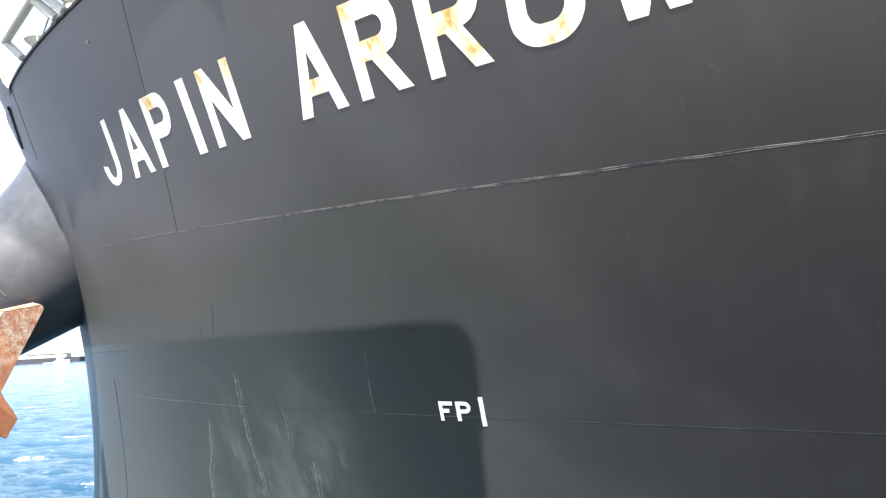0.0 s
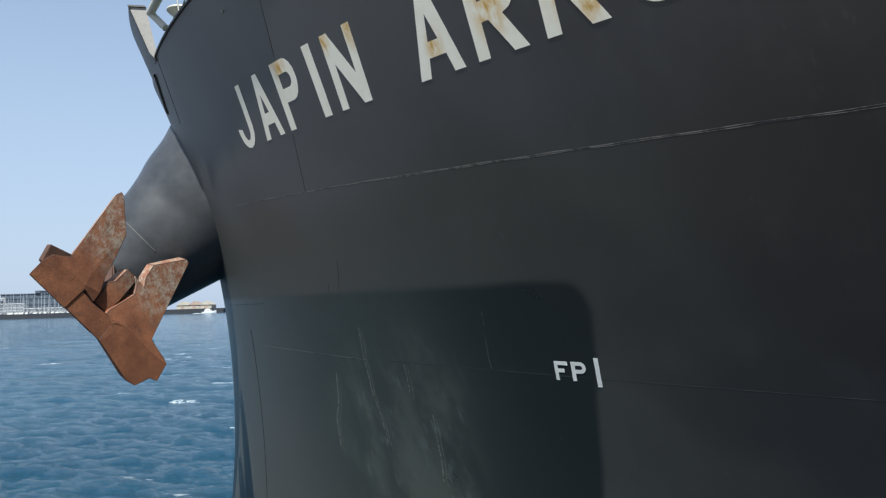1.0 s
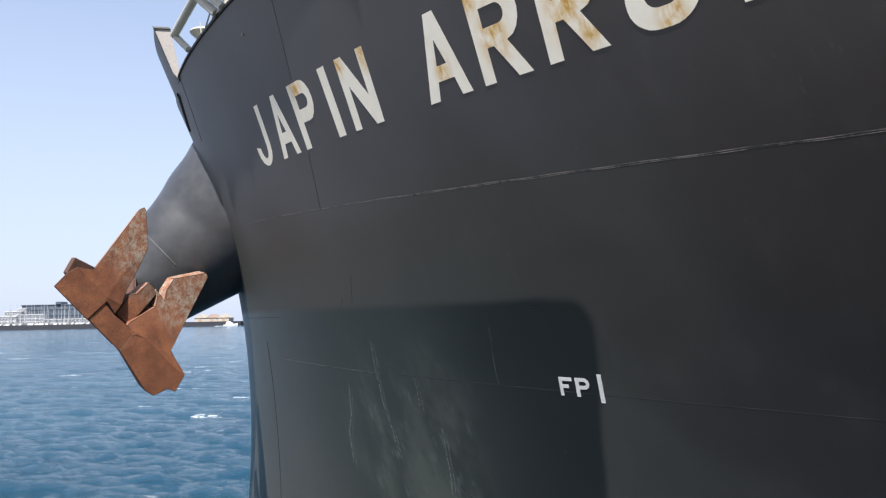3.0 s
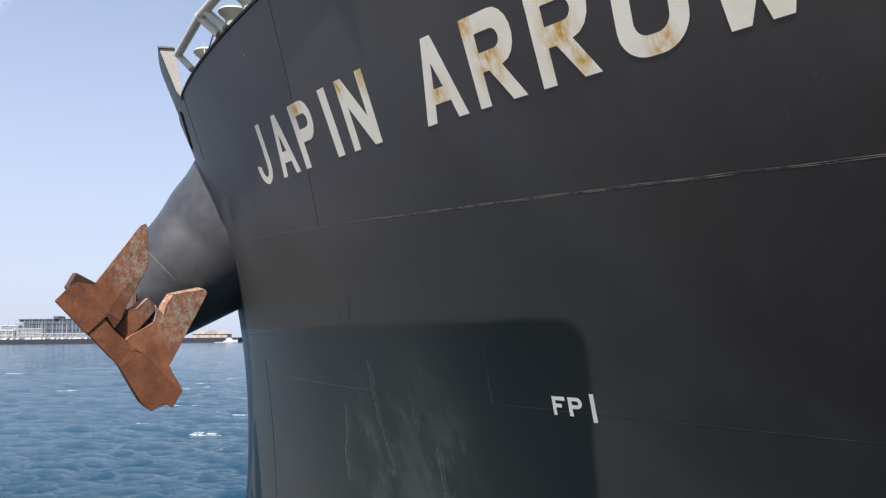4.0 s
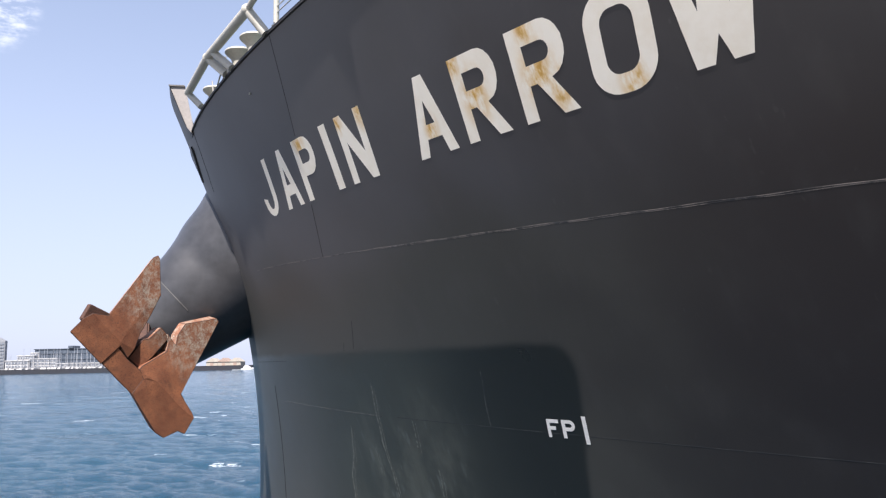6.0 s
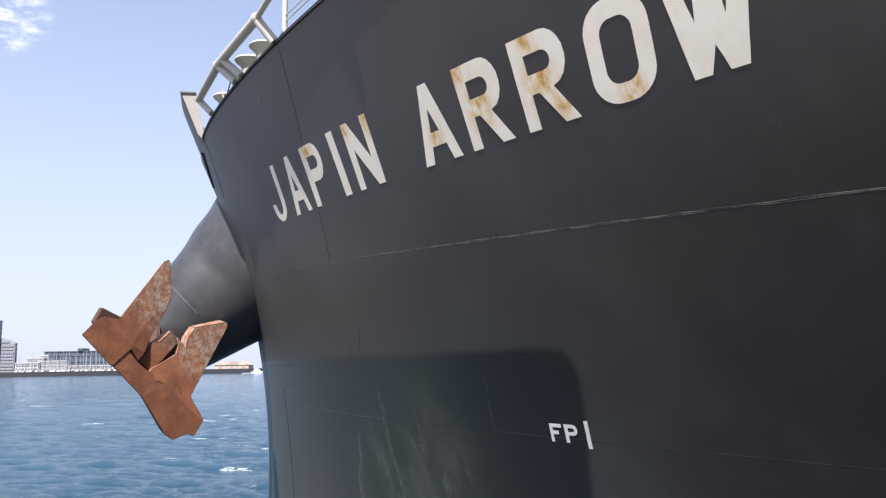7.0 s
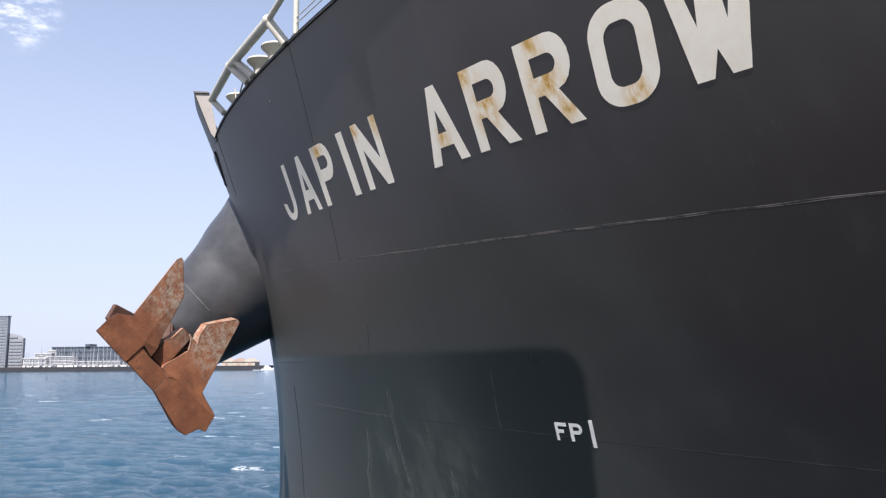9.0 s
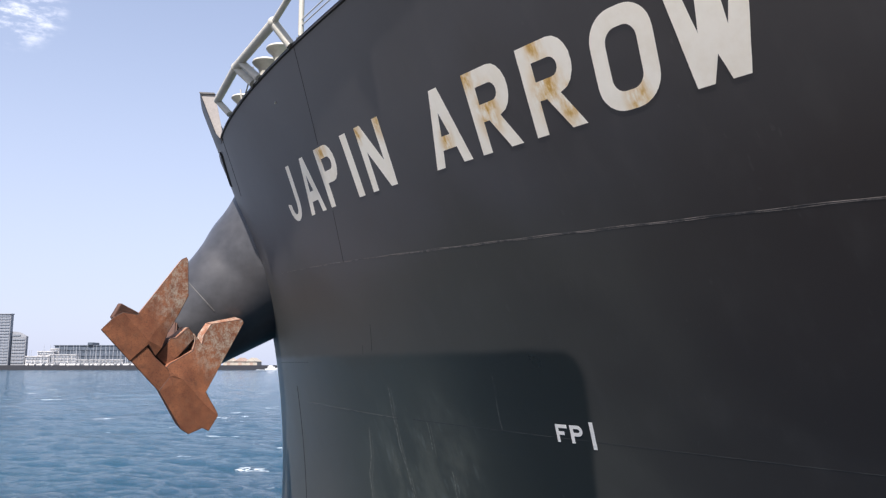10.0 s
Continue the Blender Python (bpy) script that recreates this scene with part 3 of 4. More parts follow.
def build_anchor():
    anchor = new("anchor")
    anchor.parent = ship
    anchor.matrix_basis = ANCHOR_M
    tagged(anchor, "rusty stockless anchor hauled up against its housing")
    def lean(u, v):
        return u, v, -0.467 * (v - 0.5)
    # each arm: the flat crown shoulder, the blade leaning back, and a facet that falls off into the slot
    bm = bmesh.new()
    casting(bm, [(-1.25, 0.03, 0), (-1.26, 0.33, 0), lean(-1.21, 0.50), lean(-0.98, 0.68), lean(-0.96, 2.22), lean(-0.91, 2.34), lean(-0.84, 2.32), lean(-0.41, 1.78),
                 (-0.345, 1.305, -0.39), (-0.315, 0.90, -0.205), (-0.24, 0.61, -0.07), (-0.48, 0.45, 0), (-0.50, 0.03, 0), lean(-0.54, 0.50), lean(-0.53, 1.13), lean(-0.49, 1.50), (-0.235, 0.41, -0.020)],
            [[0, 1, 2, 13, 11, 12], [2, 3, 4, 5, 6, 7, 15, 14, 13], [13, 14, 9, 10], [14, 15, 8, 9], [15, 7, 8], [13, 10, 16, 11]], 0.22, 0.014)
    part("fluke", bm, RUST, anchor, "rusted crown shoulder and fluke blade with flaking pale paint", smooth=False)
    bm = bmesh.new()
    casting(bm, [(0.25, 0.05, 0), (1.06, -0.11, 0), (1.24, -0.07, 0), (1.36, 0.18, 0), (1.50, 0.23, 0), lean(0.97, 0.68), lean(0.91, 2.43), lean(0.83, 2.45), lean(0.31, 1.78), lean(0.30, 1.47),
                 lean(0.37, 1.30), lean(0.55, 0.92), lean(0.44, 0.50), (0.27, 0.44, 0), (0.12, 1.34, -0.40), (0.23, 1.22, -0.345), (0.29, 1.07, -0.28), (0.05, 0.51, -0.04), (0.05, 0.43, -0.02), (0.21, 0.36, -0.01), (1.43, 0.55, 0), (1.34, 0.59, -0.02), lean(1.14, 0.50)],
            [[0, 1, 2, 3, 4, 20, 22, 12, 13, 19], [20, 21, 5, 22], [22, 5, 6, 7, 8, 9, 10, 11, 12], [13, 12, 17], [12, 11, 16, 17], [11, 10, 15, 16], [10, 14, 15], [13, 17, 18, 19]], 0.22, 0.014)
    part("fluke", bm, RUST, anchor, "rusted crown shoulder and fluke blade with flaking pale paint", smooth=False)
    for palm, w in ((((-1.00, 0.30), (-1.24, 0.34), (-1.32, 0.60), (-0.96, 0.73)), -0.10), (((1.00, 0.20), (1.36, 0.24), (1.50, 0.30), (1.46, 0.60), (1.00, 0.72)), -0.16)):
        bm = bmesh.new()                       # palm lug behind the crown's end
        slab(bm, palm, lambda u, v: w, lambda u, v: w - 0.13, 0.016)
        # the hollow's shade is put into the lug's dark colour
        part("tripping_palm", bm, RUST_EDGE_SHADE, anchor, "rusted palm lug, coloured dark for its shade", smooth=False)
    bm = bmesh.new()                           # middle of the crown, with a notch at the slot
    casting(bm, [(-0.56, 0.05, -0.010), (0.32, 0.05, -0.010), (0.32, 0.42, -0.014), (0.05, 0.43, -0.016), (-0.23, 0.40, -0.016), (-0.56, 0.43, -0.012)],
            [[0, 1, 2, 3, 4, 5]], 0.21, 0.012)
    part("crown_bridge", bm, RUST, anchor, "rusted middle of the crown with a notched rim", smooth=False)
    bm = bmesh.new()                           # hollow behind the slot
    slab(bm, [(-0.30, 0.20), (0.32, 0.20), (0.34, 0.62), (-0.30, 0.62)], lambda u, v: -0.40, lambda u, v: -0.60, 0.02)
    part("slot_back", bm, RUST, anchor)
    bm = bmesh.new()                           # pin through the crown
    tube_between(bm, (-0.62, 0.62, -0.50), (0.62, 0.62, -0.50), 0.11, seg=18)
    part("crown_pin", bm, RUST, anchor)
    bm = bmesh.new()                           # shank: a stout foot in the slot, a shoulder, then the bar up into the housing
    casting(bm, [(-0.21, 0.44, -0.11), (0.08, 0.47, -0.11), (0.14, 0.77, -0.18), (0.20, 1.27, -0.39), (0.08, 1.33, -0.41), (-0.06, 1.32, -0.38), (-0.13, 0.98, -0.25), (-0.21, 0.88, -0.20)],
            [[0, 1, 2, 6, 7], [2, 3, 4, 5, 6]], 0.30, 0.02)
    top, foot = Vector((0.42, 1.75, -2.30)), Vector((0.06, 0.92, -0.62))
    q = (top - foot).normalized().to_track_quat("Z", "Y").to_matrix().to_4x4()
    shaft = bmesh.new()
    box(shaft, -0.15, -0.13, 0, 0.15, 0.13, (top - foot).length, 0.03)
    bmesh.ops.transform(shaft, matrix=Matrix.Translation(foot) @ q, verts=shaft.verts)
    part("shank", bm, RUST, anchor, "rusted anchor shank lying in the slot", smooth=False)
    part("shank_bar", shaft, RUST_EDGE_SHADE, anchor)


def build_housing():
    a, b = Vector((-0.933, 4.346, 5.395)), Vector((-1.983, 3.049, 6.917))
    ax = (b - a).normalized()
    bm = bmesh.new()
    q = ax.to_track_quat("Z", "Y").to_matrix()
    seg = 84
    prof = [(-0.55, 0.502), (-0.53, 0.712), (-0.48, 0.806), (-0.40, 0.844), (0.00, 0.955), (0.50, 1.093), (1.00, 1.232), (1.50, 1.371), (2.00, 1.510), (2.50, 1.648), (3.00, 1.787)]
    rings = []
    fine = [(t0 + (t1 - t0) * k / n, r0 + (r1 - r0) * k / n) for (t0, r0), (t1, r1) in zip(prof, prof[1:]) for n in (max(1, round((t1 - t0) / 0.1)),) for k in range(n)] + [prof[-1]]

    def ding(t, d):
        """Dents beaten into the upper side."""
        h = 0.0
        for tc, side, deep, wide in ((0.95, 0.55, 0.05, 0.30), (1.55, 0.35, 0.06, 0.34), (1.25, 0.75, 0.035, 0.2), (0.55, 0.4, 0.03, 0.22), (2.0, 0.6, 0.04, 0.3)):
            h += deep * math.exp(-((t - tc) / wide) ** 2 - ((d.y - side) / 0.22) ** 2) * min(1.0, max(0.0, (d.z + 0.45) / 0.6))
        return h
    for t, r in fine:
        dirs = [q @ Vector((math.cos(2 * math.pi * i / seg), math.sin(2 * math.pi * i / seg), 0)) for i in range(seg)]
        rings.append([bm.verts.new(a + ax * t + d * (r - ding(t, d))) for d in dirs])
    inner = [[bm.verts.new(a + ax * t + q @ Vector((r * math.cos(2 * math.pi * i / seg), r * math.sin(2 * math.pi * i / seg), 0))) for i in range(seg)] for t, r in ((-0.54, 0.45), (1.6, 0.45))]
    for u, v in list(zip(rings, rings[1:])) + [(inner[0], rings[0]), (inner[1], inner[0])]:
        for i in range(seg):
            bm.faces.new((u[i], u[(i + 1) % seg], v[(i + 1) % seg], v[i]))
    bm.faces.new(inner[1])
    part("anchor_housing", bm, HOUSING, ship, "dark painted conical anchor housing, dented on top")
    bm = bmesh.new()
    prev = None
    for i in range(seg + 1):
        an = 2 * math.pi * i / seg
        d = q @ Vector((math.cos(an), math.sin(an), 0))
        if d.z < -0.1:                          # only the upper side keeps its bead
            prev = None
            continue
        ring = [bm.verts.new(a + ax * (0.44 + 0.012 * math.cos(k * 1.26)) + d * (1.076 + 0.008 * math.sin(k * 1.26))) for k in range(5)]
        if prev:
            for k in range(5):
                bm.faces.new((prev[k], prev[(k + 1) % 5], ring[(k + 1) % 5], ring[k]))
        prev = ring
    part("housing_weld", bm, WELD_GREY, ship, "pale weld ring round the housing")


# ---- on the foredeck ----
def flare_point(s, z):
    return Vector((-s, half_breadth(s, z), z))


def build_deck_gear():
    # rim bar along the deck edge
    bm = bmesh.new()
    prev = None
    for s in span(3.2, 20, 80):
        p = flare_point(s, deck_z(s))
        e = flare_point(s + 0.05, deck_z(s)) - p
        side = Vector((e.y, -e.x, 0)).normalized()
        side = side if side.y > 0 else -side
        ring = [bm.verts.new(p + side * x + Vector((0, 0, z))) for x, z in ((-0.05, -0.02), (0.018, -0.02), (0.018, 0.02), (-0.05, 0.02))]
        if prev:
            for k in range(4):
                bm.faces.new((prev[k], prev[(k + 1) % 4], ring[(k + 1) % 4], ring[k]))
        prev = ring
    part("deck_edge_bar", bm, RIM, ship, "dark rusty flat bar along the deck edge", smooth=False)
    # raised bulwark round the stem: a wedge-shaped box, widening upwards, with a buff end plate
    inb = Vector((-0.79, -0.61, 0)).normalized()
    bm = bmesh.new()
    cols = []
    for s in span(3.30, 0.9, 16):
        edge = half_breadth(s, 8.66) - 0.10 * (3.30 - s)
        foot = Vector((-s, edge, 8.66))
        mid = foot - inb * 0.11 + Vector((0, 0, 0.09))
        top = foot - inb * 0.426 + Vector((0, 0, 0.844))
        cols.append((foot - Vector((0, 0, 0.04)), mid, top, foot - inb * 0.15 + Vector((0, 0, 0.83)), foot - inb * 0.02 + Vector((0, 0, 0.25)), foot + inb * 0.03))
    vs = [[bm.verts.new(p) for p in c] for c in cols]
    for c0, c1 in zip(vs, vs[1:]):
        for k in range(6):
            bm.faces.new((c0[k], c1[k], c1[(k + 1) % 6], c0[(k + 1) % 6]))
    bm.faces.new(vs[-1])
    bulwark = part("bulwark", bm, HULL, ship, "raised dark bulwark box round the stem")
    bm = bmesh.new()
    c = cols[0]
    out_ = Vector((-0.61, 0.79, 0)) * 0.004
    a_ = [bm.verts.new(p + out_) for p in c]
    b_ = [bm.verts.new(p) for p in c]
    bm.faces.new(a_)
    for k in range(6):
        bm.faces.new((a_[k], b_[k], b_[(k + 1) % 6], a_[(k + 1) % 6]))
    part("bulwark_end_plate", bm, INNER, bulwark, "grey-buff painted end plate", smooth=False)
    bm = bmesh.new()
    prev = None
    for p in (c[0], c[1], c[2], c[3]):
        ring = [bm.verts.new(p + out_ * q + Vector((x, 0, z))) for q, x, z in ((-4, -0.018, -0.018), (6, -0.018, -0.018), (6, 0.018, 0.018), (-4, 0.018, 0.018))]
        if prev:
            for k in range(4):
                bm.faces.new((prev[k], prev[(k + 1) % 4], ring[(k + 1) % 4], ring[k]))
        prev = ring
    part("bulwark_edge", bm, RIM, bulwark, "dark rusty edge bar")
    # heavy pipe guard
    guard = new("pipe_guard")
    guard.parent = ship
    tagged(guard, "heavy buff-painted pipe guard over the roller fairleads")

    def pipe(name, a, b, r):
        bm = bmesh.new()
        tube_between(bm, flare_point(*a), flare_point(*b), r, seg=18)
        return part(name, bm, BUFF, guard)
    d0 = 8.72
    knots = [(4.06, 9.02), (5.47, 9.05), (5.69, 9.07), (7.14, 9.06), (9.2, 9.10)]
    pipe("guard_post", (4.39, d0), (4.06, 9.02), 0.052)
    pipe("guard_rail", (4.06, 9.02), (5.50, 9.055), 0.062)
    pipe("guard_post", (5.85, d0), (5.47, 9.05), 0.062)
    pipe("guard_post", (6.10, d0), (5.69, 9.07), 0.055)
    pipe("guard_rail", (5.50, 9.055), (7.14, 9.06), 0.064)
    pipe("guard_post", (7.36, d0), (7.14, 9.06), 0.064)
    pipe("guard_rail", (7.14, 9.06), (8.9, 9.30), 0.040)
    pipe("guard_post", (9.1, d0), (8.9, 9.30), 0.055)
    for k in (knots[1], knots[3]):
        bm = bmesh.new()
        ball(bm, flare_point(*k), 0.078)
        part("pipe_joint", bm, BUFF, guard)
    # roller fairleads
    for x, y in ((-4.40, 6.03), (-5.95, 6.84), (-6.52, 7.05)):
        fl = new("roller_fairlead")
        fl.parent = ship
        fl.location = (x, y, 8.715)
        fl.scale = (0.86, 0.86, 0.86)
        tagged(fl, "buff mushroom-headed roller fairlead on the foredeck")
        bm = bmesh.new()
        turned(bm, (0, 0, 0), [(0.24, 0.0), (0.24, 0.05), (0.15, 0.09), (0.13, 0.20), (0.16, 0.30), (0.24, 0.37), (0.265, 0.40), (0.255, 0.43), (0.20, 0.445)])
        part("roller", bm, BUFF, fl)
        bm = bmesh.new()
        turned(bm, (0, 0, 0.445), [(0.12, 0.0), (0.11, 0.025), (0.05, 0.035)])
        part("roller_cap", bm, BUFF, fl)
    # thin stays inside the guard
    for p0, p1 in (((-4.75, 6.35, 8.68), (-5.25, 6.55, 9.02)), ((-4.75, 6.35, 8.68), (-4.62, 6.30, 9.10)), ((-4.35, 6.05, 8.95), (-5.75, 6.95, 9.02))):
        bm = bmesh.new()
        tube_between(bm, p0, p1, 0.012, seg=8)
        part("stay_rod", bm, STAY, guard)
    # stanchions with wires, aft of the guard
    for k, s in enumerate((7.57, 9.5, 11.4, 13.3, 15.2)):
        p = flare_point(s, deck_z(s)) + Vector((0, -0.05, 0))
        bm = bmesh.new()
        tube_between(bm, p, p + Vector((0, 0, 1.05)), 0.036, seg=12)
        tube_between(bm, p, p + Vector((0, 0, 0.05)), 0.06, seg=12)
        st = part("stanchion", bm, BUFF, ship, "buff-painted rail stanchion")
        if k < 4:
            s2 = (9.5, 11.4, 13.3, 15.2)[k]
            q = flare_point(s2, deck_z(s2)) + Vector((0, -0.05, 0))
            for h in (0.22, 0.30, 0.62, 1.0):
                bm = bmesh.new()
                tube_between(bm, p + Vector((0, 0, h)), q + Vector((0, 0, h)), 0.009, seg=6)
                part("guard_wire", bm, ALLOY, st)
    # small eye plates on the plating below the deck edge
    for s, z in ((6.35, 8.33),):
        bm = bmesh.new()
        c = on_hull(s, z, 0.012)
        box(bm, c.x - 0.011, c.y - 0.012, c.z - 0.016, c.x + 0.011, c.y + 0.012, c.z + 0.016, 0.004)
        part("eye_plate", bm, BUFF, ship)


build_hull()
build_seams()
build_lettering()
build_anchor()
build_housing()
build_deck_gear()


# ---- sea, quay and the far shore ----
def build_water():
    rnd = random.Random(5)
    waves = []
    for k in range(44):
        lam = 0.8 * 1.09 ** k
        an = radians(250) + rnd.gauss(0, 0.75)
        waves.append((2 * math.pi / lam * math.cos(an), 2 * math.pi / lam * math.sin(an), 0.0135 if lam < 1.6 else 0.0145, rnd.uniform(0, 6.28), lam))
    kx, ky, am, ph, lm = (np.array(c) for c in zip(*waves))
    radii = [2.5]
    while radii[-1] < 4700:
        radii.append(radii[-1] * (1.010 if radii[-1] < 130 else 1.02 if radii[-1] < 400 else 1.08))
    cols = 1000
    R_ = np.array(radii)[:, None]
    A_ = np.linspace(0, 2 * math.pi, cols, endpoint=False)[None, :]
    X, Y = R_ * np.cos(A_), R_ * np.sin(A_)
    Z = np.zeros_like(X)
    for a, b, c, d, e in zip(kx, ky, am, ph, lm):
        fade = np.clip(1.6 - R_ * 0.0100 * 2.2 / e, 0, 1)
        w = np.sin(a * X + b * Y + d + 0.6 * np.sin(0.13 * X - 0.09 * Y + d))
        Z += c * fade * (w + 0.45 * w * w)
    nr = len(radii)
    verts = [(0.0, 0.0, 0.0)] + [tuple(v) for v in np.stack([X, Y, Z], -1).reshape(-1, 3).tolist()]
    faces = [(0, 1 + i, 1 + (i + 1) % cols) for i in range(cols)]
    for r in range(nr - 1):
        o = 1 + r * cols
        faces += [(o + i, o + cols + i, o + cols + (i + 1) % cols, o + (i + 1) % cols) for i in range(cols)]
    me = bpy.data.meshes.new("water")
    me.from_pydata(verts, [], faces)
    me.polygons.foreach_set("use_smooth", [True] * len(me.polygons))
    me.materials.append(WATER)
    return tagged(new("water", me), "choppy blue harbour water with small whitecaps", "water", kind="structure")


water = build_water()


def build_quay():
    """An assumed jetty under the eye, out of view: pale to bounce sun onto the bow, open below to let skylight through.
    """
    f = Vector((-0.7909, 0.6120, 0))
    p = Vector((-0.6120, -0.7909, 0))
    c = Vector((-3.143, 20.366, 0))
    bm = bmesh.new()
    pts = [c - f * s + p * b for s, b in ((-40, 13.0), (110, 13.0), (110, 27), (-40, 27))]
    top = [bm.verts.new((v.x, v.y, 3.0)) for v in pts]
    bot = [bm.verts.new((v.x, v.y, 2.2)) for v in pts]
    bm.faces.new(top)
    bm.faces.new(bot[::-1])
    for i in range(4):
        bm.faces.new((top[i], bot[i], bot[(i + 1) % 4], top[(i + 1) % 4]))
    jetty = tagged(part("quay", bm, CONCRETE, None, smooth=False), "unseen pale concrete jetty deck on piles, bouncing light onto the bow", "jetty", kind="structure")
    bm = bmesh.new()
    tube_between(bm, (0, 0, -4), (0, 0, 2.21), 0.4, seg=12)
    me = mesh_of("pile", bm, CONCRETE)
    for s in range(-36, 108, 12):
        for b in (15.0, 25.0):
            pile = new("pile", me)
            pile.parent = jetty
            pile.location = c - f * s + p * b


build_quay()


def build_shore():
    bm = bmesh.new()
    box(bm, -1400, 862, -3, -188, 905, 4.2, 0.4)
    tagged(part("breakwater", bm, BREAK), "long dark stone breakwater with a level top", "breakwater", kind="structure")
    bm = bmesh.new()
    box(bm, -1400, 900, -3, -225, 1500, 3.8)
    tagged(part("ground", bm, CONCRETE), "flat harbour apron behind the breakwater", "ground", kind="structure")

    def storeys(parent, x0, x1, y, z0, z1, n, m, wallm, cols=0):
        h = (z1 - z0) / n
        for i in range(n):
            bm = bmesh.new()
            box(bm, x0, y - 0.6, z0 + h * (i + 0.38), x1, y + 0.3, z0 + h * (i + 0.88), 0.08)
            w = part("window_band", bm, m, parent)
            if cols:
                bm = bmesh.new()
                box(bm, -0.35, -0.8, z0 + h * (i + 0.38), 0.35, -0.55, z0 + h * (i + 0.88))
                me = mesh_of("mullion", bm, wallm, False)
                for k in range(1, cols):
                    mu = new("mullion", me)
                    mu.parent = w
                    mu.location = (x0 + (x1 - x0) * k / cols, y, 0)

    def block(name, x0, x1, y0, y1, z1, m, label, cat, n, glaze, cols=0, roof=True):
        t = new(name)
        tagged(t, label, cat)
        bm = bmesh.new()
        box(bm, x0, y0, 3.5, x1, y1, z1, 0.3)
        part("wall", bm, m, t)
        storeys(t, x0 + 1, x1 - 1, y0, 5.0, z1 - 0.6, n, glaze, m, cols)
        if roof:
            bm = bmesh.new()
            box(bm, x0 - 0.6, y0 - 0.8, z1, x1 + 0.6, y1 + 0.6, z1 + 1.0, 0.2)
            part("roof", bm, m, t)
        return t
    block("tower_block", -522, -479.6, 880, 886, 60.0, TOWER, "grey high-rise block with banded windows", "building", 17, GLASSY, 9)
    t = block("office_block", -479.2, -463.2, 884, 889, 34.5, TOWER2, "grey mid-rise block with banded windows and a sloping top", "building", 8, GLASSY, 5, roof=False)
    bm = bmesh.new()                           # top storeys, stepping down to one side
    crown = [(-479.2, 34.5), (-463.2, 34.5), (-463.4, 36.0), (-470.0, 39.6), (-473.5, 40.9), (-479.2, 41.4)]
    near_, far_ = ([bm.verts.new((x, y, z)) for x, z in crown] for y in (884, 889))
    bm.faces.new(near_)
    bm.faces.new(far_[::-1])
    for k in range(6):
        bm.faces.new((near_[k], far_[k], far_[(k + 1) % 6], near_[(k + 1) % 6]))
    part("roof", bm, TOWER2, t, smooth=False)
    bm = bmesh.new()
    box(bm, -478.4, 883.4, 36.2, -469.5, 884.3, 37.9, 0.08)
    part("window_band", bm, GLASSY, t)
    block("harbour_office", -458, -433, 876, 882, 13.2, OFFWHITE, "low white harbour building with window rows", "building", 2, GLASSY, 7)
    block("harbour_office", -434, -404, 880, 886, 15.0, OFFWHITE, "white stepped harbour building beside the marina", "building", 3, GLASSY, 7)
    block("harbour_office", -451, -432.6, 887, 893, 18.6, OFFWHITE, "white upper tier of the stepped harbour building", "building", 4, GLASSY, 6)
    block("harbour_office", -440, -431, 894, 899, 21.6, OFFWHITE, "white top tier of the stepped harbour building", "building", 5, GLASSY, 3)
    block("clubhouse", -404, -352, 878, 885, 9.4, OFFWHITE, "long low white clubhouse behind moored yachts", "building", 2, GLASSY, 12)
    t = block("ferry_terminal", -445.8, -312, 915, 960, 26.0, TERMINAL, "long dark-blue glazed terminal with a flat roof", "building", 3, TERMINAL_GLASS, 26)
    bm = bmesh.new()
    box(bm, -407, 912, 27.0, -401, 930, 30.0, 0.3)
    part("roof_plant", bm, TERMINAL, t)
    for i in range(3):
        t = new("warehouse")
        tagged(t, "small stone warehouse with a gabled roof", "warehouse", "warehouses on the mole")
        x0 = -239 + i * 12.4
        bm = bmesh.new()
        box(bm, x0, 868, 3.8, x0 + 12.2, 890, 8.3, 0.1)
        part("wall", bm, SHED, t)
        bm = bmesh.new()
        pr = [(x0 - 0.4, 8.2), (x0 + 6.1, 12.4), (x0 + 12.6, 8.2)]
        a = [bm.verts.new((x, 867.2, z)) for x, z in pr]
        b = [bm.verts.new((x, 890.6, z)) for x, z in pr]
        for k in range(3):
            bm.faces.new((a[k], b[k], b[(k + 1) % 3], a[(k + 1) % 3]))
        bm.faces.new(a)
        bm.faces.new(b[::-1])
        part("roof", bm, SHEDROOF if i == 1 else SHED, t, smooth=False)
        bm = bmesh.new()
        box(bm, x0 + 4.4, 867.6, 3.9, x0 + 7.8, 868.2, 7.2)
        part("door", bm, SHEDROOF, t)
    # moored yachts
    rnd = random.Random(3)
    yacht = new("sailing_yacht")
    tagged(yacht, "white moored sailing yacht with a bare mast", "yacht", "yachts in the marina")
    bm = bmesh.new()
    slabpts = [(-5, 0), (-4.6, 1.2), (4.4, 1.5), (6.2, 1.7), (4.6, 0)]
    a = [bm.verts.new((x, -1.5 if x < 5 else 0, z)) for x, z in slabpts]
    b = [bm.verts.new((x, 1.5 if x < 5 else 0.1, z)) for x, z in slabpts]
    bm.faces.new(a)
    bm.faces.new(b[::-1])
    for k in range(5):
        bm.faces.new((a[k], b[k], b[(k + 1) % 5], a[(k + 1) % 5]))
    box(bm, -2.5, -0.9, 1.3, 2.0, 0.9, 2.2, 0.15)
    part("yacht_hull", bm, OFFWHITE, yacht, smooth=False)
    bm = bmesh.new()
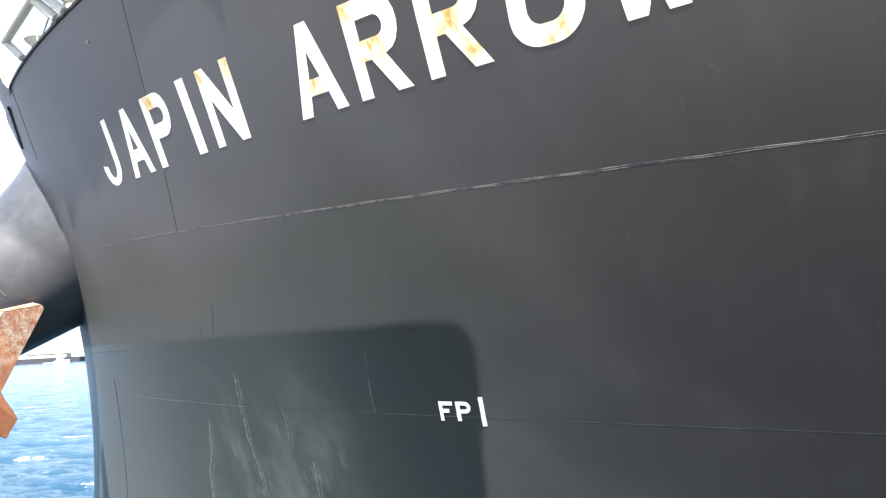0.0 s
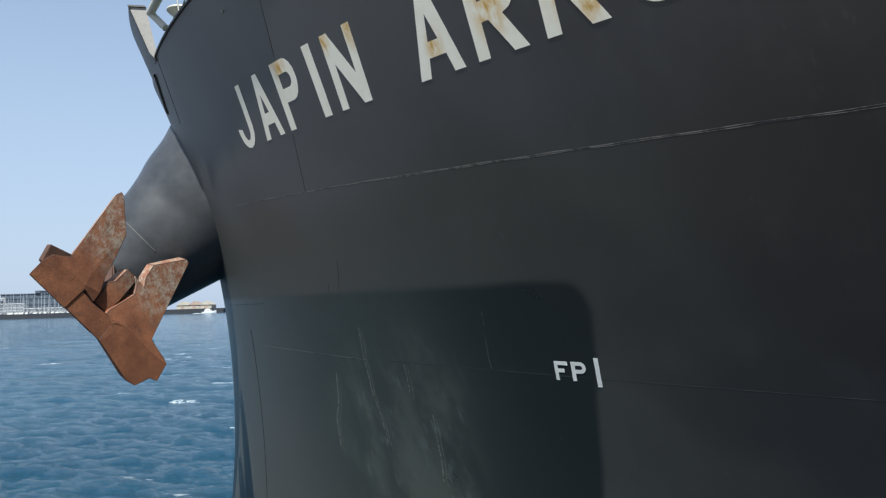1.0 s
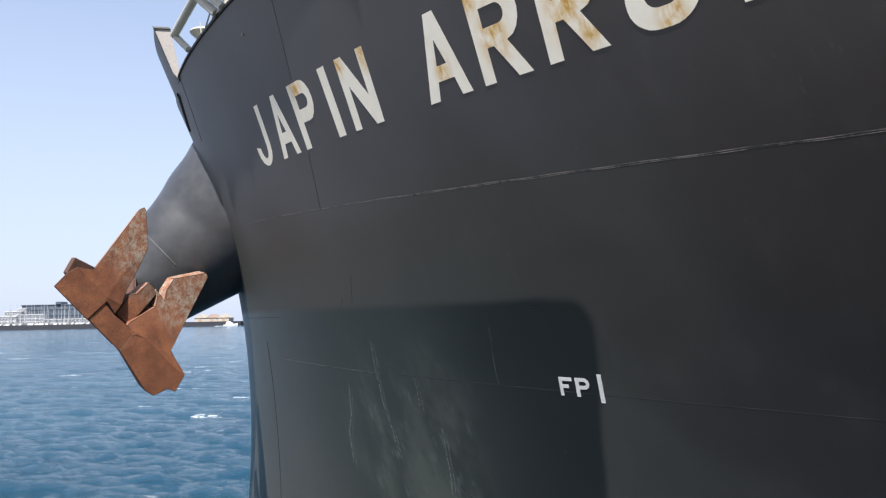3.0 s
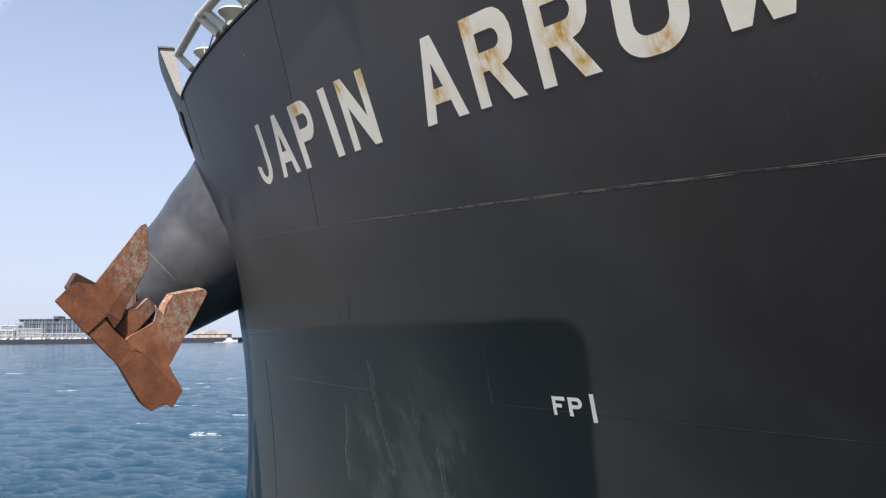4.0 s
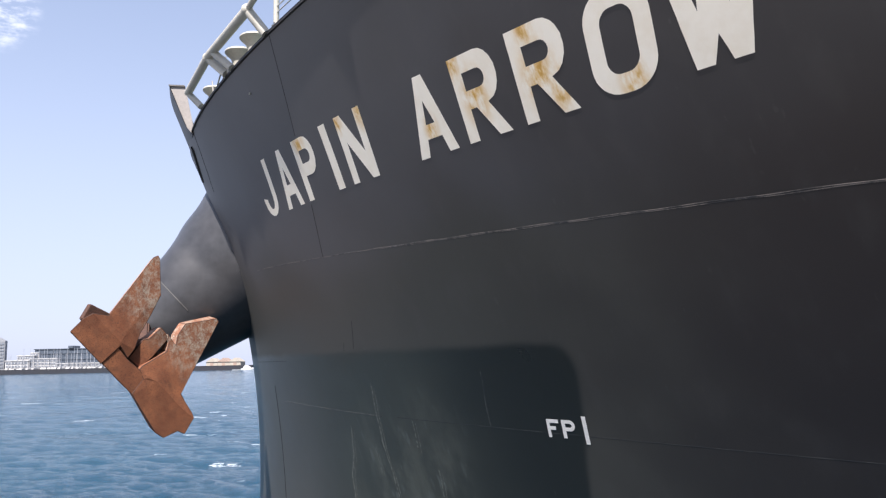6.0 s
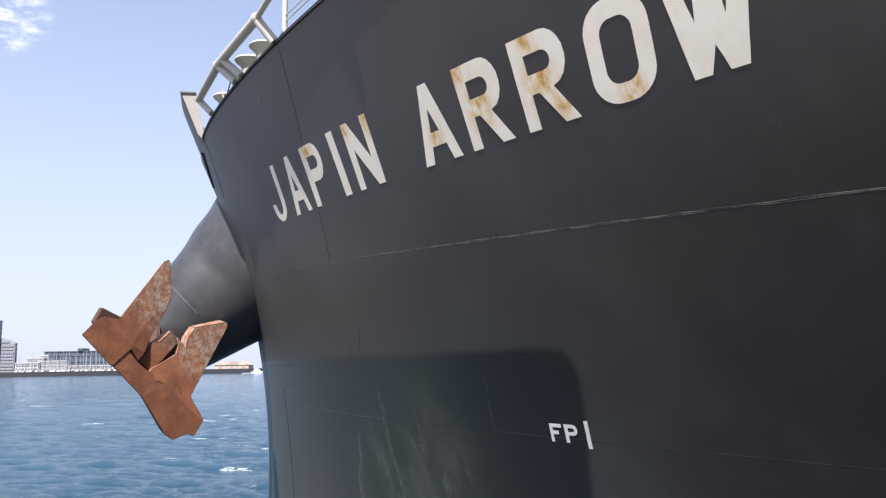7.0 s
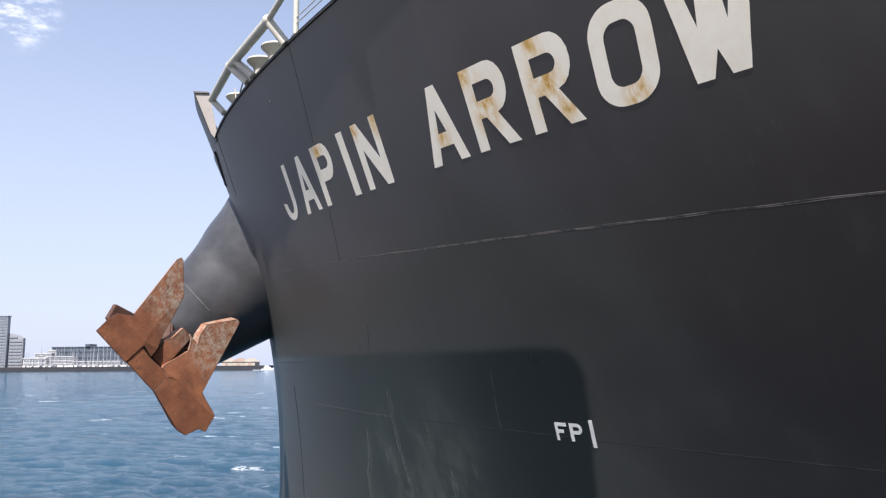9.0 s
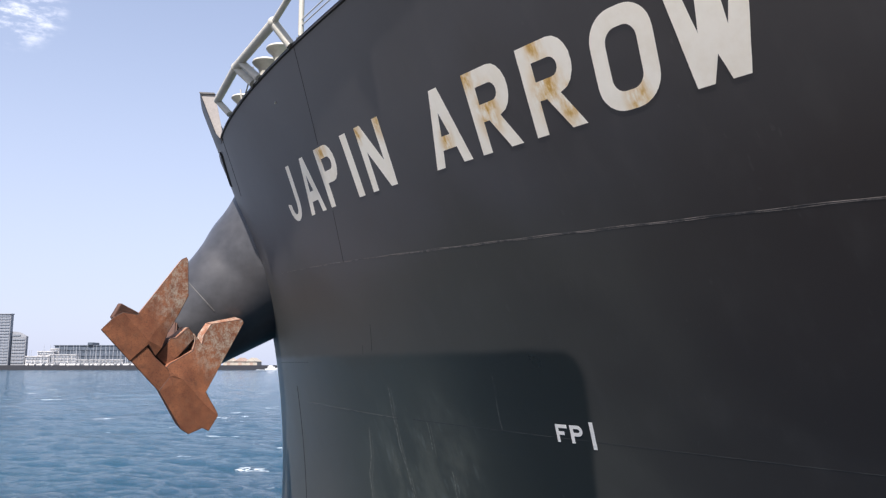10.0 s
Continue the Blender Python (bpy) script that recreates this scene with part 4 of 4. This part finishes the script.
    tube_between(bm, (0.6, 0, 1.2), (0.6, 0, 16.5), 0.30, 0.18, 8)
    part("mast", bm, ALLOY, yacht)
    bm = bmesh.new()
    tube_between(bm, (0.5, 0, 2.8), (-4.2, 0, 2.9), 0.13, seg=8)
    part("boom", bm, ALLOY, yacht)
    yacht.matrix_basis = pose(-352, 908, 4.0, 0, 0, 20)
    tall = copy_thing(yacht, pose(-340, 909, 4.0, 0, 0, 35))
    tagged(tall, "white moored sailing yacht with a tall bare mast")
    for o in tall.children:
        if o.name.startswith("mast"):
            bm = bmesh.new()
            tube_between(bm, (0.6, 0, 1.2), (0.6, 0, 22.5), 0.32, 0.16, 8)
            o.data = mesh_of("mast", bm, ALLOY)
    for i in range(20):
        copy_thing(tall, pose(-436 + i * 5.1 + rnd.uniform(-2, 2), 872 + rnd.uniform(-4, 4), 4.1, 0, 0, rnd.uniform(60, 120)))
    for i in range(34):
        copy_thing(yacht, pose(-452 + i * 4.4 + rnd.uniform(-1.5, 1.5), 872 + rnd.uniform(-4, 4), 4.15 - rnd.uniform(0, 0.1), 0, 0, rnd.uniform(60, 120)))


build_shore()


def build_boat():
    boat = new("motor_boat")
    tagged(boat, "white motor boat under way with a foaming wake", "boat")
    bm = bmesh.new()
    st = [(-7, 1.9, 1.6), (-3, 2.1, 1.7), (2, 1.9, 2.0), (5.5, 1.1, 2.5), (7.6, 0.05, 2.9)]
    prev = None
    for x, w, h in st:
        ring = [bm.verts.new(p) for p in ((x, 0, -0.5), (x, -w * 0.8, 0.2), (x, -w, h), (x, w, h), (x, w * 0.8, 0.2))]
        if prev:
            for k in range(5):
                bm.faces.new((prev[k], prev[(k + 1) % 5], ring[(k + 1) % 5], ring[k]))
        else:
            bm.faces.new(ring[::-1])
        prev = ring
    bm.faces.new(prev)
    part("boat_hull", bm, GELCOAT, boat)
    bm = bmesh.new()
    box(bm, -4.5, -1.5, 1.7, 2.6, 1.5, 3.6, 0.3)
    box(bm, -3.5, -1.2, 3.6, 0.6, 1.2, 4.8, 0.2)
    part("cabin", bm, GELCOAT, boat)
    bm = bmesh.new()
    box(bm, -4.0, -1.55, 2.5, 2.2, 1.55, 3.1, 0.05)
    part("cabin_window", bm, GLASSY, boat)
    bm = bmesh.new()
    rnd = random.Random(2)
    for i in range(34):
        x = -6 - i * 0.3
        r = 0.2 + 0.3 * rnd.random()
        bmesh.ops.create_icosphere(bm, subdivisions=1, radius=r, matrix=Matrix.Translation((x, rnd.uniform(-1, 1) * (1.2 + i * 0.03), 0.15)) @ Matrix.Diagonal((1.6, 1, 0.5, 1)))
    part("wake", bm, FOAM, boat, "white churned foam astern")
    return boat


boat = build_boat()

SHIP_ROWS = [
    (0.0, -3.072, 19.187, 144.056), (0.5, -3.100, 19.225, 144.022), (1.0, -3.143, 19.282, 143.989), (1.5, -3.181, 19.352, 143.948),
    (2.0, -3.181, 19.420, 143.875), (2.5, -3.169, 19.486, 143.779), (4.0, -3.173, 19.675, 143.514), (4.5, -3.208, 19.766, 143.437),
    (5.0, -3.239, 19.862, 143.355), (6.5, -3.293, 20.116, 143.058), (7.0, -3.278, 20.172, 142.933), (7.5, -3.232, 20.193, 142.794),
    (8.0, -3.209, 20.227, 142.669), (8.5, -3.190, 20.264, 142.554), (9.0, -3.175, 20.304, 142.447), (9.5, -3.164, 20.342, 142.352),
    (10.0, -3.143, 20.366, 142.263)]


def motions():
    walk(ship, [(t, pose(x, y, 0, 0, 0, rz)) for t, x, y, rz in SHIP_ROWS])
    walk(water, [(t, pose(0.30 * t, -0.55 * t, -0.9)) for t in (0.0, 5.0, 10.0)])
    walk(boat, [(t, pose(-203 + 2.1 * t, 852, -0.9)) for t in (0.0, 5.0, 10.0)])


motions()
